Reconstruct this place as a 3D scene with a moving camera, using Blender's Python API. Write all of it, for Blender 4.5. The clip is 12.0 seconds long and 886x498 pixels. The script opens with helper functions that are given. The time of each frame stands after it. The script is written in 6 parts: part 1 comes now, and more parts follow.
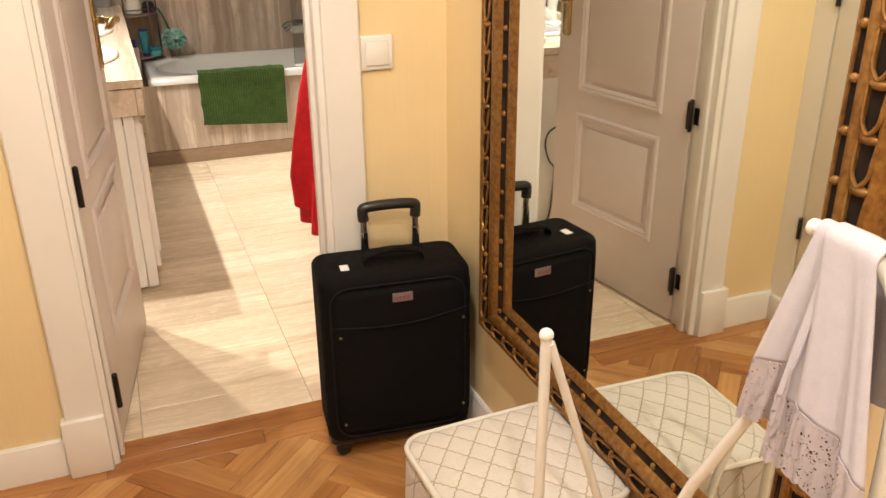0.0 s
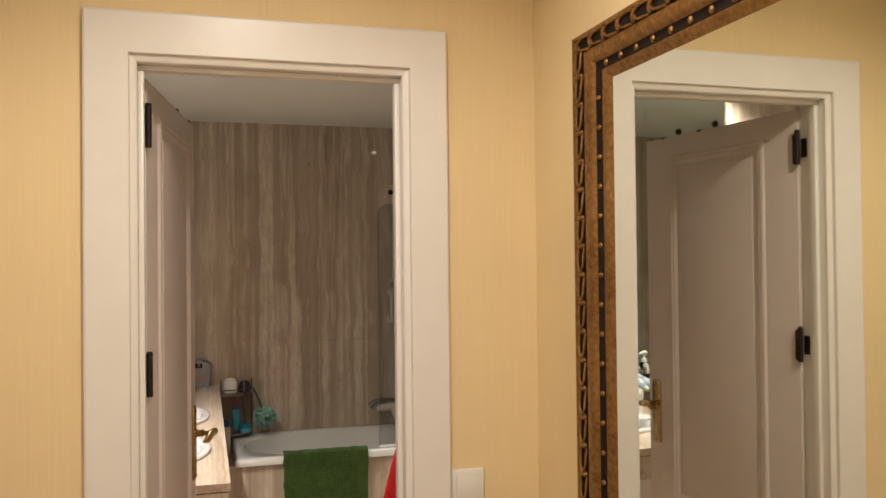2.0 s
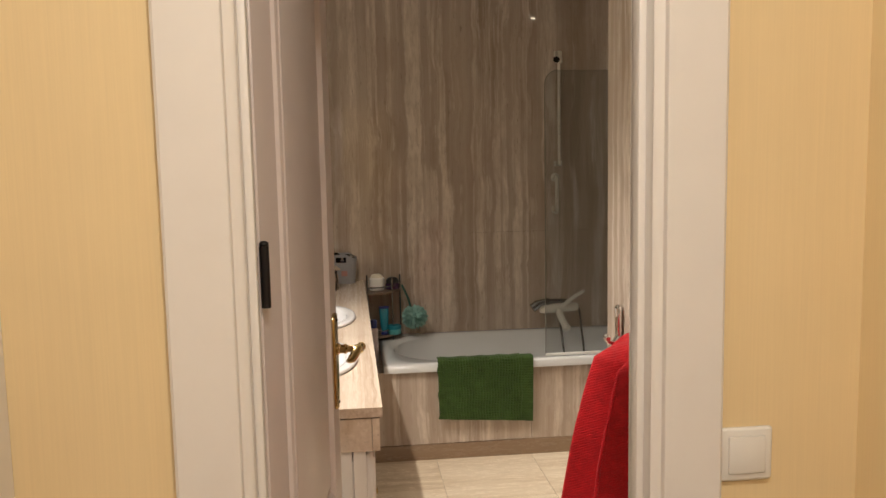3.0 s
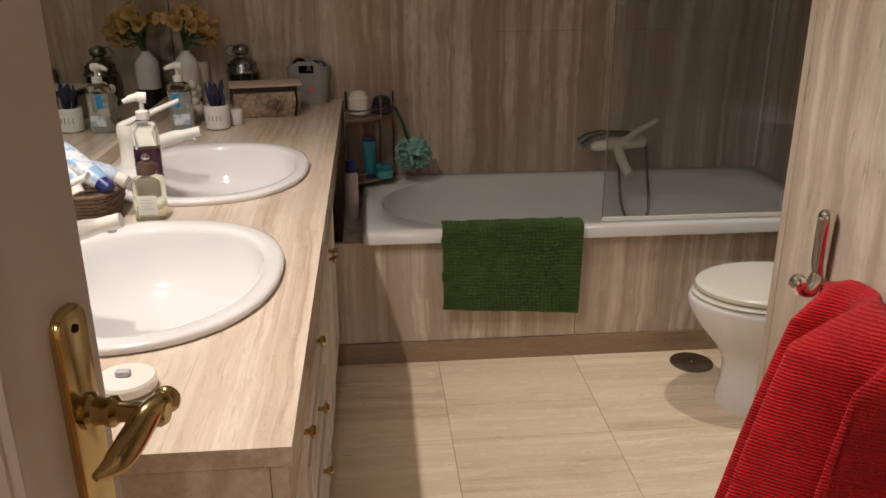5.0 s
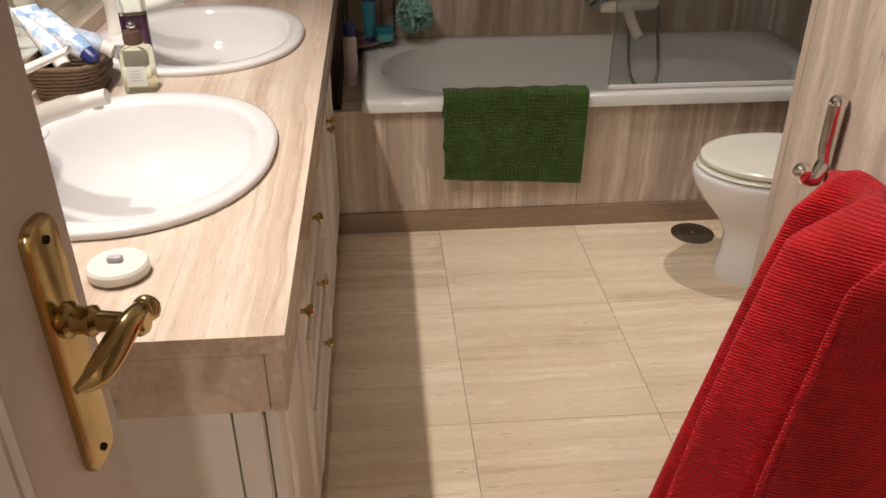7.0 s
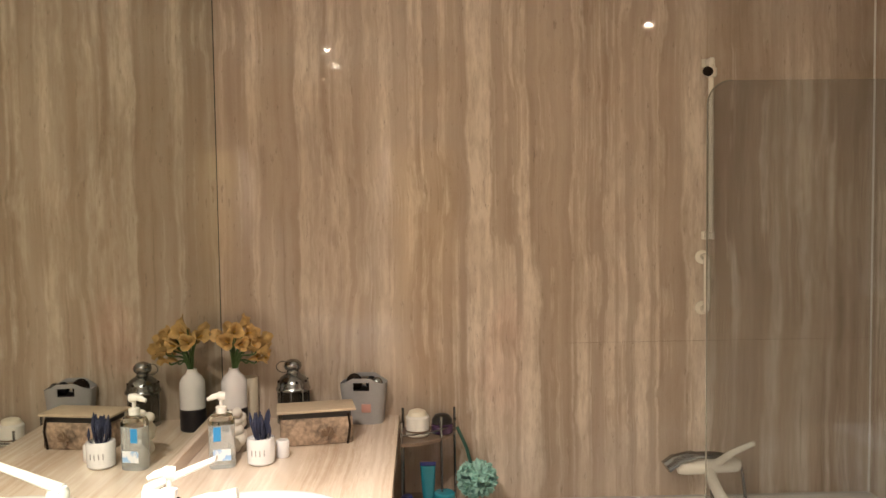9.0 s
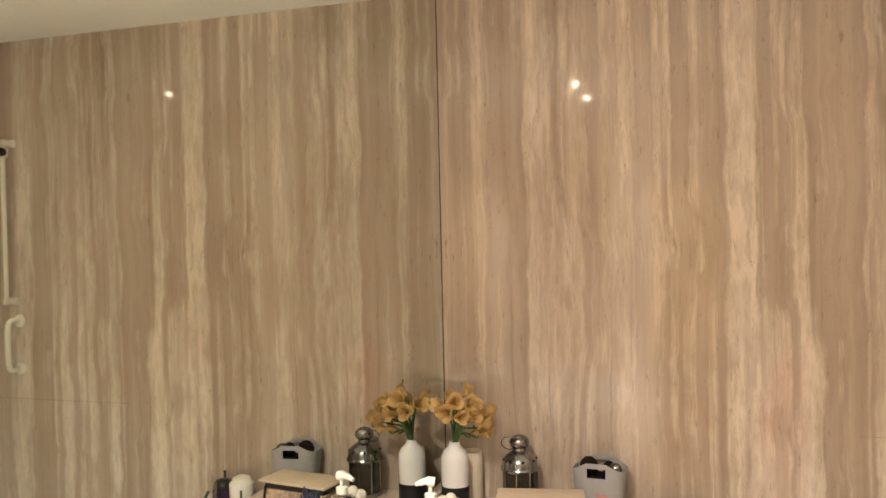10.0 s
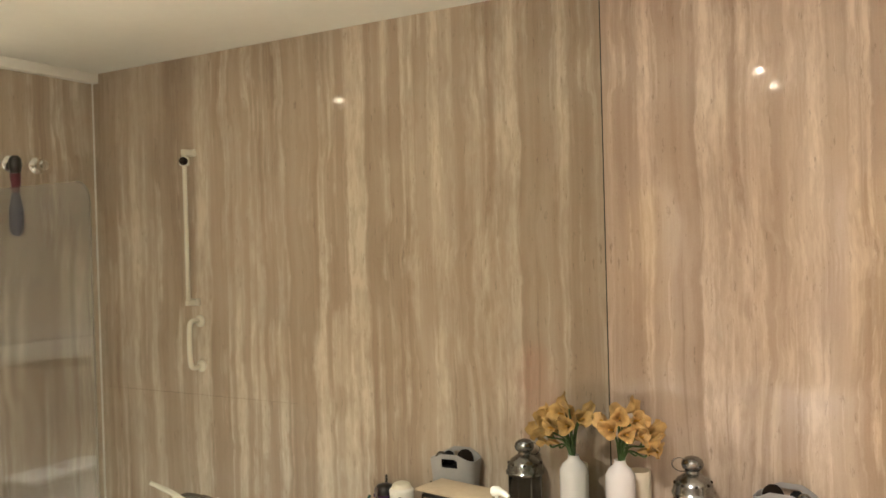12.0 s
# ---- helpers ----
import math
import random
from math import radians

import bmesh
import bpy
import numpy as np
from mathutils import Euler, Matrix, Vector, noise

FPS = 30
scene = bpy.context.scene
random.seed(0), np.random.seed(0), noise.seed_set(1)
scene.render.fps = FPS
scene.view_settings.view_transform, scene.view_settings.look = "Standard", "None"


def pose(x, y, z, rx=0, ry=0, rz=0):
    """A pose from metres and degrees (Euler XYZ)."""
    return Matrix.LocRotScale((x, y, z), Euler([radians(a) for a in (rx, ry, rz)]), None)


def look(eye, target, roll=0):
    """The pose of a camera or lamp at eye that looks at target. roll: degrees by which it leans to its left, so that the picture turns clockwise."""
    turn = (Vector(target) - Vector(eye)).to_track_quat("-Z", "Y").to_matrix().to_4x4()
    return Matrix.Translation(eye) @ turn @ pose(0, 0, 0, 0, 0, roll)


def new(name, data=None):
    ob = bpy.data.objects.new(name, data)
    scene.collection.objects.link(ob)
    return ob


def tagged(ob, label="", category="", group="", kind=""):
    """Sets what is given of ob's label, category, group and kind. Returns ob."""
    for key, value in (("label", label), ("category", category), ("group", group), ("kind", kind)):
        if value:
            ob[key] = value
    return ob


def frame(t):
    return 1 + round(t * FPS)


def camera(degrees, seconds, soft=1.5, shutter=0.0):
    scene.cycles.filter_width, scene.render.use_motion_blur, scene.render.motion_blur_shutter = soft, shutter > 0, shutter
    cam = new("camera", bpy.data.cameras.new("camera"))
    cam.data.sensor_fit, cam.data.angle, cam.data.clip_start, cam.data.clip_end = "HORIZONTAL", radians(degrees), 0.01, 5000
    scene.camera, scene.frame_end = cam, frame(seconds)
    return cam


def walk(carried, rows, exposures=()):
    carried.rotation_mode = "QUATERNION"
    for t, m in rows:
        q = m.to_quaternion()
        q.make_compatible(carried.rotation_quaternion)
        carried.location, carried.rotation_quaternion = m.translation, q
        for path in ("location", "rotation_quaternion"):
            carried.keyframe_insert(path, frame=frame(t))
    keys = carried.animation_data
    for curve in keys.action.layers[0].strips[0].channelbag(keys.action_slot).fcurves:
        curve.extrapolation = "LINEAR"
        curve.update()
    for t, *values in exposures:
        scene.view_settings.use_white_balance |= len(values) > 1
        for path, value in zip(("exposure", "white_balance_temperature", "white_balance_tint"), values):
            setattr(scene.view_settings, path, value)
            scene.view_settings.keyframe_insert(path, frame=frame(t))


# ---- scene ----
cam = camera(56.7, 12.0)
PATH = [
    (0.0, (0.298, 0.134, 1.405), (0.958, 1.818, 0.637), -0.5),
    (0.2, (0.263, 0.162, 1.443), (1.001, 1.875, 0.722), -0.14),
    (0.5, (0.251, 0.134, 1.512), (1.041, 1.872, 0.918), -0.44),
    (1.0, (0.24, 0.114, 1.591), (1.095, 1.897, 1.295), -0.62),
    (1.5, (0.26, 0.096, 1.644), (1.09, 1.915, 1.589), -1.05),
    (1.7, (0.251, 0.124, 1.636), (0.989, 1.907, 1.638), -1.0),
    (2.0, (0.29, 0.206, 1.614), (0.848, 2.126, 1.642), -0.6),
    (2.2, (0.298, 0.33, 1.576), (0.712, 2.215, 1.597), -0.9),
    (2.5, (0.282, 0.58, 1.559), (0.59, 2.555, 1.506), -1.15),
    (2.7, (0.284, 0.751, 1.553), (0.53, 2.662, 1.446), -0.3),
    (3.0, (0.299, 0.96, 1.53), (0.523, 2.935, 1.31), -1.1),
    (3.2, (0.321, 1.116, 1.51), (0.52, 3.017, 1.248), -0.5),
    (4.8, (0.471, 2.275, 1.429), (0.631, 4.101, 0.822), -0.3),
    (5, (0.487, 2.347, 1.415), (0.646, 4.151, 0.746), -0.2),
    (5.5, (0.492, 2.398, 1.379), (0.638, 4.142, 0.565), -0.2),
    (6, (0.5, 2.397, 1.335), (0.638, 4.082, 0.403), -0.0),
    (6.5, (0.506, 2.398, 1.351), (0.636, 4.04, 0.344), -0.1),
    (7, (0.507, 2.385, 1.44), (0.64, 4.05, 0.471), -0.1),
    (7.5, (0.505, 2.39, 1.515), (0.646, 4.156, 0.75), -0.3),
    (7.7, (0.493, 2.394, 1.539), (0.642, 4.204, 0.885), -0.3),
    (9.5, (0.46, 2.897, 1.649), (0.346, 4.824, 1.619), -0.4),
    (10, (0.554, 3.074, 1.703), (-0.018, 4.917, 1.676), -1.3),
    (10.5, (0.516, 3.121, 1.731), (-0.342, 4.851, 1.729), -1.3),
    (11, (0.55, 3.17, 1.737), (-0.506, 4.786, 1.745), -1.4),
    (11.5, (0.548, 3.197, 1.726), (-0.534, 4.797, 1.733), -1.3),
    (12, (0.561, 3.206, 1.717), (-0.391, 4.885, 1.698), -1.6),
]
EXPOSURES = [(0, -0.18, 6400, 10), (0.5, -0.54, 6400, 10), (1.0, -0.74, 6450, 10), (1.5, -1.0, 6400, 10), (2.0, -1.02, 6400, 10), (2.5, -1.05, 6350, 10), (3.2, -1.0, 6350, 11), (4.8, -1.47, 6350, 14), (5.5, -1.59, 6300, 14), (6.5, -1.22, 6300, 15), (7.7, -1.43, 6250, 14), (9.3, 0.50, 6450, 11), (10.5, 0.68, 6350, 10), (12, 0.76, 6250, 10)]
walk(cam, [(t, look(eye, target, roll)) for t, eye, target, roll in PATH], EXPOSURES)

# ---- light ----
world = bpy.data.worlds.new("world")
scene.world = world
world.use_nodes = True
world.node_tree.nodes["Background"].inputs[0].default_value = (1.0, 0.8, 0.6, 1)
world.node_tree.nodes["Background"].inputs[1].default_value = 0.004

WARM = (1.0, 0.90, 0.78)
HALL_LAMPS = [(0.42, 1.05), (0.42, -0.35)]
HALL_WATTS = 92
# place, watts, cone, softness of its edge
BATH_LAMPS = [(-0.07, 3.86, 180, 124, 1.0), (-0.07, 3.38, 172, 104, 0.5), (1.66, 4.5, 180, 60, 1.0)]
BATH_Z, HALL_Z = 2.53, 2.62


def spot(x, y, z, watts, degrees, radius=0.022, blend=1.0):
    lamp = bpy.data.lights.new("downlight_beam", "SPOT")
    lamp.energy, lamp.color = watts, WARM
    lamp.spot_size, lamp.spot_blend, lamp.shadow_soft_size = radians(degrees), blend, radius
    ob = new("downlight_beam", lamp)
    ob.matrix_world = pose(x, y, z)
    return ob


for x, y in HALL_LAMPS:
    spot(x, y, HALL_Z - 0.035, HALL_WATTS, 165, 0.05, 0.5)
for x, y, watts, wide, edge in BATH_LAMPS:
    spot(x, y, BATH_Z - 0.02, watts, wide, blend=edge)


# ---- mesh helpers ----
LOCAL = {}


def thing(name, label, category, loc=(0, 0, 0), rz=0.0, group="", kind="", local=False):
    """An Empty at its base; parts are given in world metres, or in the thing's own axes where local is set."""
    ob = new(name)
    ob.empty_display_size = 0.05
    ob.matrix_world = pose(*loc, 0, 0, rz)
    LOCAL[ob] = Vector((0, 0, 0)) if local else Vector(loc)
    return tagged(ob, label, category, group, kind)


def mesh_of(name, bm, material, smooth=True, angle=40):
    bmesh.ops.recalc_face_normals(bm, faces=bm.faces)
    if smooth:
        for f in bm.faces:
            f.smooth = True
        for e in bm.edges:
            if len(e.link_faces) == 2 and e.calc_face_angle(0) > radians(angle):
                e.smooth = False
    me = bpy.data.meshes.new(name)
    bm.to_mesh(me)
    bm.free()
    me.materials.append(material)
    return me


def part(name, bm, material, parent, label="", smooth=True, angle=40):
    shift = LOCAL[parent]
    if shift.length:
        bmesh.ops.translate(bm, verts=bm.verts, vec=-shift)
    ob = new(name, mesh_of(name, bm, material, smooth, angle))
    ob.parent = parent
    LOCAL[ob] = shift
    return tagged(ob, label)


def single(name, bm, material, label="", category="", kind="", group="", smooth=True, angle=40):
    ob = new(name, mesh_of(name, bm, material, smooth, angle))
    LOCAL[ob] = Vector((0, 0, 0))
    return tagged(ob, label, category, group, kind)


def box(bm, a, b, bevel=0.0, segments=2):
    got = bmesh.ops.create_cube(bm, size=1)["verts"]
    for v in got:
        v.co = Vector([a[i] if v.co[i] < 0 else b[i] for i in range(3)])
    if bevel:
        edges = list({e for v in got for e in v.link_edges})
        bmesh.ops.bevel(bm, geom=edges, offset=bevel, segments=segments, affect="EDGES", profile=0.5)
    return bm


def boxes(*items, bevel=0.0, segments=2):
    bm = bmesh.new()
    for a, b in items:
        box(bm, a, b, bevel, segments)
    return bm


def ring_faces(bm, rings, closed=True, cap_a=True, cap_b=True):
    n = len(rings[0])
    for r0, r1 in zip(rings, rings[1:]):
        for i in range(n if closed else n - 1):
            j = (i + 1) % n
            bm.faces.new((r0[i], r0[j], r1[j], r1[i]))
    if closed and cap_a:
        bm.faces.new(list(reversed(rings[0])))
    if closed and cap_b:
        bm.faces.new(rings[-1])


def lathe(bm, profile, at=(0, 0, 0), seg=28, sx=1.0, sy=1.0, cap_a=True, cap_b=True, m=None):
    """profile: (radius, height) from the bottom up."""
    rings = []
    for r, z in profile:
        ring = []
        for i in range(seg):
            a = 2 * math.pi * i / seg
            p = Vector((r * sx * math.cos(a), r * sy * math.sin(a), z))
            if m is not None:
                p = m @ p
            ring.append(bm.verts.new(p + Vector(at)))
        rings.append(ring)
    ring_faces(bm, rings, True, cap_a, cap_b)
    return bm


def tube(bm, pts, radius, seg=10, caps=True):
    """A round tube along points; radius: one value or one for each point."""
    pts = [Vector(p) for p in pts]
    side = None
    rings = []
    for i, p in enumerate(pts):
        d = (pts[min(i + 1, len(pts) - 1)] - pts[max(i - 1, 0)]).normalized()
        if side is None:
            side = d.orthogonal().normalized()
        side = (side - d * side.dot(d)).normalized()
        up = d.cross(side)
        r = radius[i] if isinstance(radius, (list, tuple)) else radius
        rings.append([bm.verts.new(p + (side * math.cos(2 * math.pi * k / seg) + up * math.sin(2 * math.pi * k / seg)) * r) for k in range(seg)])
    ring_faces(bm, rings, True, caps, caps)
    return bm


def curve(points, steps=8):
    """Points of a smooth line through the given ones."""
    P = [Vector(p) for p in points]
    P = [2 * P[0] - P[1]] + P + [2 * P[-1] - P[-2]]
    out = []
    for a, b, c, d in zip(P, P[1:], P[2:], P[3:]):
        for k in range(steps):
            t = k / steps
            out.append(0.5 * (2 * b + (c - a) * t + (2 * a - 5 * b + 4 * c - d) * t * t + (3 * b - a - 3 * c + d) * t ** 3))
    return out + [P[-2]]


def ball(bm, at, r, seg=16, sx=1, sy=1, sz=1):
    got = bmesh.ops.create_uvsphere(bm, u_segments=seg, v_segments=max(6, seg // 2), radius=r)["verts"]
    for v in got:
        v.co = Vector((v.co.x * sx, v.co.y * sy, v.co.z * sz)) + Vector(at)
    return bm


def rounded_rect(w, h, r, n=6):
    out = []
    for cx, cy, a0 in ((w / 2 - r, h / 2 - r, 0), (-w / 2 + r, h / 2 - r, 90), (-w / 2 + r, -h / 2 + r, 180), (w / 2 - r, -h / 2 + r, 270)):
        for k in range(n + 1):
            a = radians(a0 + 90 * k / n)
            out.append((cx + r * math.cos(a), cy + r * math.sin(a)))
    return out


def sheet(bm, nu, nv, f, thick=0.0):
    """A surface f(u, v) of nu by nv faces, with thickness."""
    g = [[bm.verts.new(f(i / nu, j / nv)) for j in range(nv + 1)] for i in range(nu + 1)]
    faces = [bm.faces.new((g[i][j], g[i + 1][j], g[i + 1][j + 1], g[i][j + 1])) for i in range(nu) for j in range(nv)]
    if thick:
        bmesh.ops.recalc_face_normals(bm, faces=bm.faces)
        bmesh.ops.solidify(bm, geom=faces, thickness=thick)
    return bm


# ---- materials ----
class Nodes:
    def __init__(self, name):
        self.mat = bpy.data.materials.new(name)
        self.mat.use_nodes = True
        self.t = self.mat.node_tree
        self.bsdf = self.t.nodes["Principled BSDF"]

    def add(self, kind, **values):
        n = self.t.nodes.new(kind)
        for k, v in values.items():
            n.inputs[k.replace("_", " ")].default_value = v
        return n

    def link(self, a, b):
        self.t.links.new(a, b)

    def set(self, **values):
        for k, v in values.items():
            self.bsdf.inputs[k.replace("_", " ")].default_value = v

    def place(self, scale=(1, 1, 1), rotation=(0, 0, 0), random_shift=0.0):
        geo = self.add("ShaderNodeNewGeometry")
        m = self.add("ShaderNodeMapping")
        m.inputs["Scale"].default_value = scale
        m.inputs["Rotation"].default_value = [radians(a) for a in rotation]
        self.link(geo.outputs["Position"], m.inputs["Vector"])
        if random_shift:
            info = self.add("ShaderNodeObjectInfo")
            mul = self.math("MULTIPLY", info.outputs["Random"], random_shift)
            comb = self.add("ShaderNodeCombineXYZ")
            for i in range(3):
                self.link(mul, comb.inputs[i])
            self.link(comb.outputs[0], m.inputs["Location"])
        return m.outputs[0]

    def noise(self, vec, scale=5.0, detail=4.0, rough=0.55, distortion=0.0):
        n = self.add("ShaderNodeTexNoise", Scale=scale, Detail=detail, Roughness=rough, Distortion=distortion)
        self.link(vec, n.inputs["Vector"])
        return n.outputs["Fac"]

    def ramp(self, fac, stops):
        n = self.add("ShaderNodeValToRGB")
        el = n.color_ramp.elements
        while len(el) < len(stops):
            el.new(0.5)
        for e, (p, c) in zip(el, stops):
            e.position, e.color = p, (*c, 1) if len(c) == 3 else c
        self.link(fac, n.inputs[0])
        return n.outputs[0]

    def math(self, op, a, b=0.0):
        n = self.add("ShaderNodeMath")
        n.operation = op
        for i, v in enumerate((a, b)):
            if isinstance(v, (int, float)):
                n.inputs[i].default_value = v
            else:
                self.link(v, n.inputs[i])
        return n.outputs[0]

    def mix(self, fac, a, b, mode="MIX"):
        n = self.add("ShaderNodeMix")
        n.data_type, n.blend_type = "RGBA", mode
        for i, v in ((0, fac), (6, a), (7, b)):
            if isinstance(v, (int, float)):
                n.inputs[i].default_value = v
            elif isinstance(v, tuple):
                n.inputs[i].default_value = (*v, 1)
            else:
                self.link(v, n.inputs[i])
        return n.outputs[2]

    def bump(self, height, strength=0.2, distance=0.002):
        n = self.add("ShaderNodeBump", Strength=strength, Distance=distance)
        self.link(height, n.inputs["Height"])
        self.link(n.outputs[0], self.bsdf.inputs["Normal"])

    def colour(self, socket):
        self.link(socket, self.bsdf.inputs["Base Color"])

    def roughness(self, socket):
        self.link(socket, self.bsdf.inputs["Roughness"])


def grey(v):
    return (v, v, v)


def plain(name, colour, rough=0.5, metal=0.0, vary=0.06, scale=30.0, bump=0.0, spec=0.5, coat=0.0):
    """A surface of one paint or metal, with slight mottling, wear in its gloss and fine relief."""
    n = Nodes(name)
    n.set(Metallic=metal, Roughness=rough, Specular_IOR_Level=spec, Coat_Weight=coat)
    v = n.place()
    a = n.noise(v, scale, 4)
    b = n.noise(v, scale * 0.13, 3)
    f = n.math("ADD", n.math("MULTIPLY", a, 0.5), n.math("MULTIPLY", b, 0.5))
    lo = tuple(c * (1 - vary) for c in colour)
    hi = tuple(min(1, c * (1 + vary)) for c in colour)
    n.colour(n.ramp(f, [(0.3, lo), (0.7, hi)]))
    n.roughness(n.ramp(b, [(0.3, grey(max(0.02, rough * 0.85))), (0.7, grey(min(1, rough * 1.15)))]))
    if bump:
        n.bump(a, bump, 0.001)
    return n.mat


def travertine(name, along, light, mid, dark, rough=0.15, random_shift=0.0, tight=1.0, veins=0.85, pitted=0.45):
    """Vein-cut travertine: soft bands, ragged pale veins that waver, hair lines and pits; along: the way of the veins."""
    n = Nodes(name)
    axis = "xyz".index(along)

    def stretched(across, lengthways):
        k = [across * tight] * 3
        k[axis] = lengthways
        return n.place(k, random_shift=random_shift)

    def wavering(across, lengthways, far):
        """The same, pushed sideways by slow and by quick noise."""
        slow = n.noise(n.place((2.1, 2.1, 2.1), random_shift=random_shift), 1.0, 2)
        quick = n.noise(n.place((15.0, 15.0, 15.0), random_shift=random_shift), 1.0, 2)
        push = n.math("ADD", n.math("MULTIPLY", slow, far), n.math("MULTIPLY", quick, far * 0.16))
        comb = n.add("ShaderNodeCombineXYZ")
        for i in range(3):
            if i != axis:
                n.link(push, comb.inputs[i])
        total = n.add("ShaderNodeVectorMath")
        total.operation = "ADD"
        n.link(stretched(across, lengthways), total.inputs[0])
        n.link(comb.outputs[0], total.inputs[1])
        return total.outputs[0]

    band = n.noise(wavering(7.0, 0.30, 0.8), 1.0, 4, 0.55)
    fine = n.noise(wavering(34.0, 0.9, 2.0), 1.0, 4, 0.65)
    cloud = n.noise(n.place((3.2, 3.2, 3.2), random_shift=random_shift), 1.0, 4, 0.6)
    grain = n.noise(n.place((1, 1, 1), random_shift=random_shift), 170, 3, 0.6)
    f = n.math("ADD", n.math("ADD", n.math("MULTIPLY", band, 0.50), n.math("MULTIPLY", fine, 0.28)), n.math("ADD", n.math("MULTIPLY", cloud, 0.14), n.math("MULTIPLY", grain, 0.08)))
    c = n.ramp(f, [(0.36, dark), (0.47, mid), (0.56, tuple(a * 0.8 + b * 0.2 for a, b in zip(mid, light))), (0.65, tuple(a * 0.6 + b * 0.4 for a, b in zip(mid, light)))])
    # pale veins: broad ones in groups, broken up by a ragged mask, and narrow ones between them
    broad = n.ramp(n.noise(wavering(10.5, 0.17, 0.9), 1.0, 4, 0.6), [(0.50, grey(0)), (0.60, grey(0.8))])
    narrow = n.ramp(n.noise(wavering(24.0, 0.28, 1.7), 1.0, 4, 0.6), [(0.53, grey(0)), (0.64, grey(0.65))])
    ragged = n.ramp(n.noise(stretched(46.0, 9.0), 1.0, 5, 0.7), [(0.36, grey(0.38)), (0.60, grey(1))])
    fade = n.ramp(n.noise(stretched(3.0, 1.5), 1.0, 3), [(0.34, grey(0.35)), (0.56, grey(1))])
    pale = n.math("MULTIPLY", n.math("MULTIPLY", n.math("MAXIMUM", broad, narrow), ragged), n.math("MULTIPLY", fade, veins))
    c = n.mix(pale, c, tuple(min(1, a * 1.04 + 0.05) for a in light))
    # hair lines along the veins and short dark pits
    hair = n.ramp(n.noise(wavering(62.0, 0.5, 3.2), 1.0, 2, 0.5), [(0.27, grey(0.6)), (0.32, grey(0))])
    c = n.mix(n.math("MULTIPLY", hair, 0.6), c, tuple(a * 0.85 for a in dark))
    pits = n.noise(stretched(75.0, 17.0), 1.0, 4, 0.7)
    pit = n.ramp(pits, [(0.30, grey(1)), (0.365 + 0.05 * pitted, grey(0))])
    c = n.mix(n.math("MULTIPLY", pit, pitted), c, tuple(a * 0.55 for a in dark))
    n.colour(c)
    n.roughness(n.ramp(pits, [(0.3, grey(rough * 2.2)), (0.5, grey(rough))]))
    n.bump(n.math("SUBTRACT", n.math("MULTIPLY", band, 0.25), pit), 0.12, 0.0015)
    n.set(Specular_IOR_Level=0.5)
    return n.mat


def wallpaper(name, colour):
    """Painted woven wallpaper with faint upright threads."""
    n = Nodes(name)
    n.set(Roughness=0.62, Specular_IOR_Level=0.35)
    threads = n.noise(n.place((420, 420, 6)), 1.0, 2)
    weave = n.noise(n.place((40, 40, 300)), 1.0, 2)
    blotch = n.noise(n.place(), 1.6, 4)
    f = n.math("ADD", n.math("MULTIPLY", threads, 0.35), n.math("MULTIPLY", blotch, 0.65))
    n.colour(n.ramp(f, [(0.3, tuple(c * 0.93 for c in colour)), (0.7, tuple(min(1, c * 1.04) for c in colour))]))
    n.bump(n.math("ADD", threads, weave), 0.12, 0.0006)
    return n.mat


def oak(name):
    n = Nodes(name)
    info = n.add("ShaderNodeObjectInfo")
    uv = n.add("ShaderNodeTexCoord")
    m = n.add("ShaderNodeMapping")
    m.inputs["Scale"].default_value = (3.5, 60, 60)
    n.link(uv.outputs["Object"], m.inputs["Vector"])
    comb = n.add("ShaderNodeCombineXYZ")
    for i, k in enumerate((31.0, 17.0, 5.0)):
        n.link(n.math("MULTIPLY", info.outputs["Random"], k), comb.inputs[i])
    n.link(comb.outputs[0], m.inputs["Location"])
    grain = n.noise(m.outputs[0], 0.8, 6, 0.6, 0.6)
    base = n.ramp(info.outputs["Random"], [(0.0, (0.34, 0.135, 0.038)), (0.35, (0.50, 0.23, 0.075)), (0.7, (0.62, 0.34, 0.13)), (1.0, (0.41, 0.18, 0.055))])
    n.colour(n.mix(0.75, base, n.ramp(grain, [(0.3, (0.62, 0.5, 0.4)), (0.6, (1, 1, 1))]), "MULTIPLY"))
    n.roughness(n.ramp(grain, [(0.3, grey(0.30)), (0.7, grey(0.19))]))
    n.bump(grain, 0.1, 0.001)
    return n.mat


def gilt(name):
    n = Nodes(name)
    n.set(Metallic=0.62)
    v = n.place()
    a, b = n.noise(v, 90, 5), n.noise(v, 5, 3)
    f = n.math("ADD", n.math("MULTIPLY", a, 0.55), n.math("MULTIPLY", b, 0.45))
    n.colour(n.ramp(f, [(0.3, (0.13, 0.05, 0.010)), (0.45, (0.24, 0.115, 0.030)), (0.6, (0.34, 0.18, 0.052)), (0.75, (0.48, 0.29, 0.10))]))
    n.roughness(n.ramp(a, [(0.3, grey(0.55)), (0.7, grey(0.32))]))
    n.bump(a, 0.25, 0.001)
    return n.mat


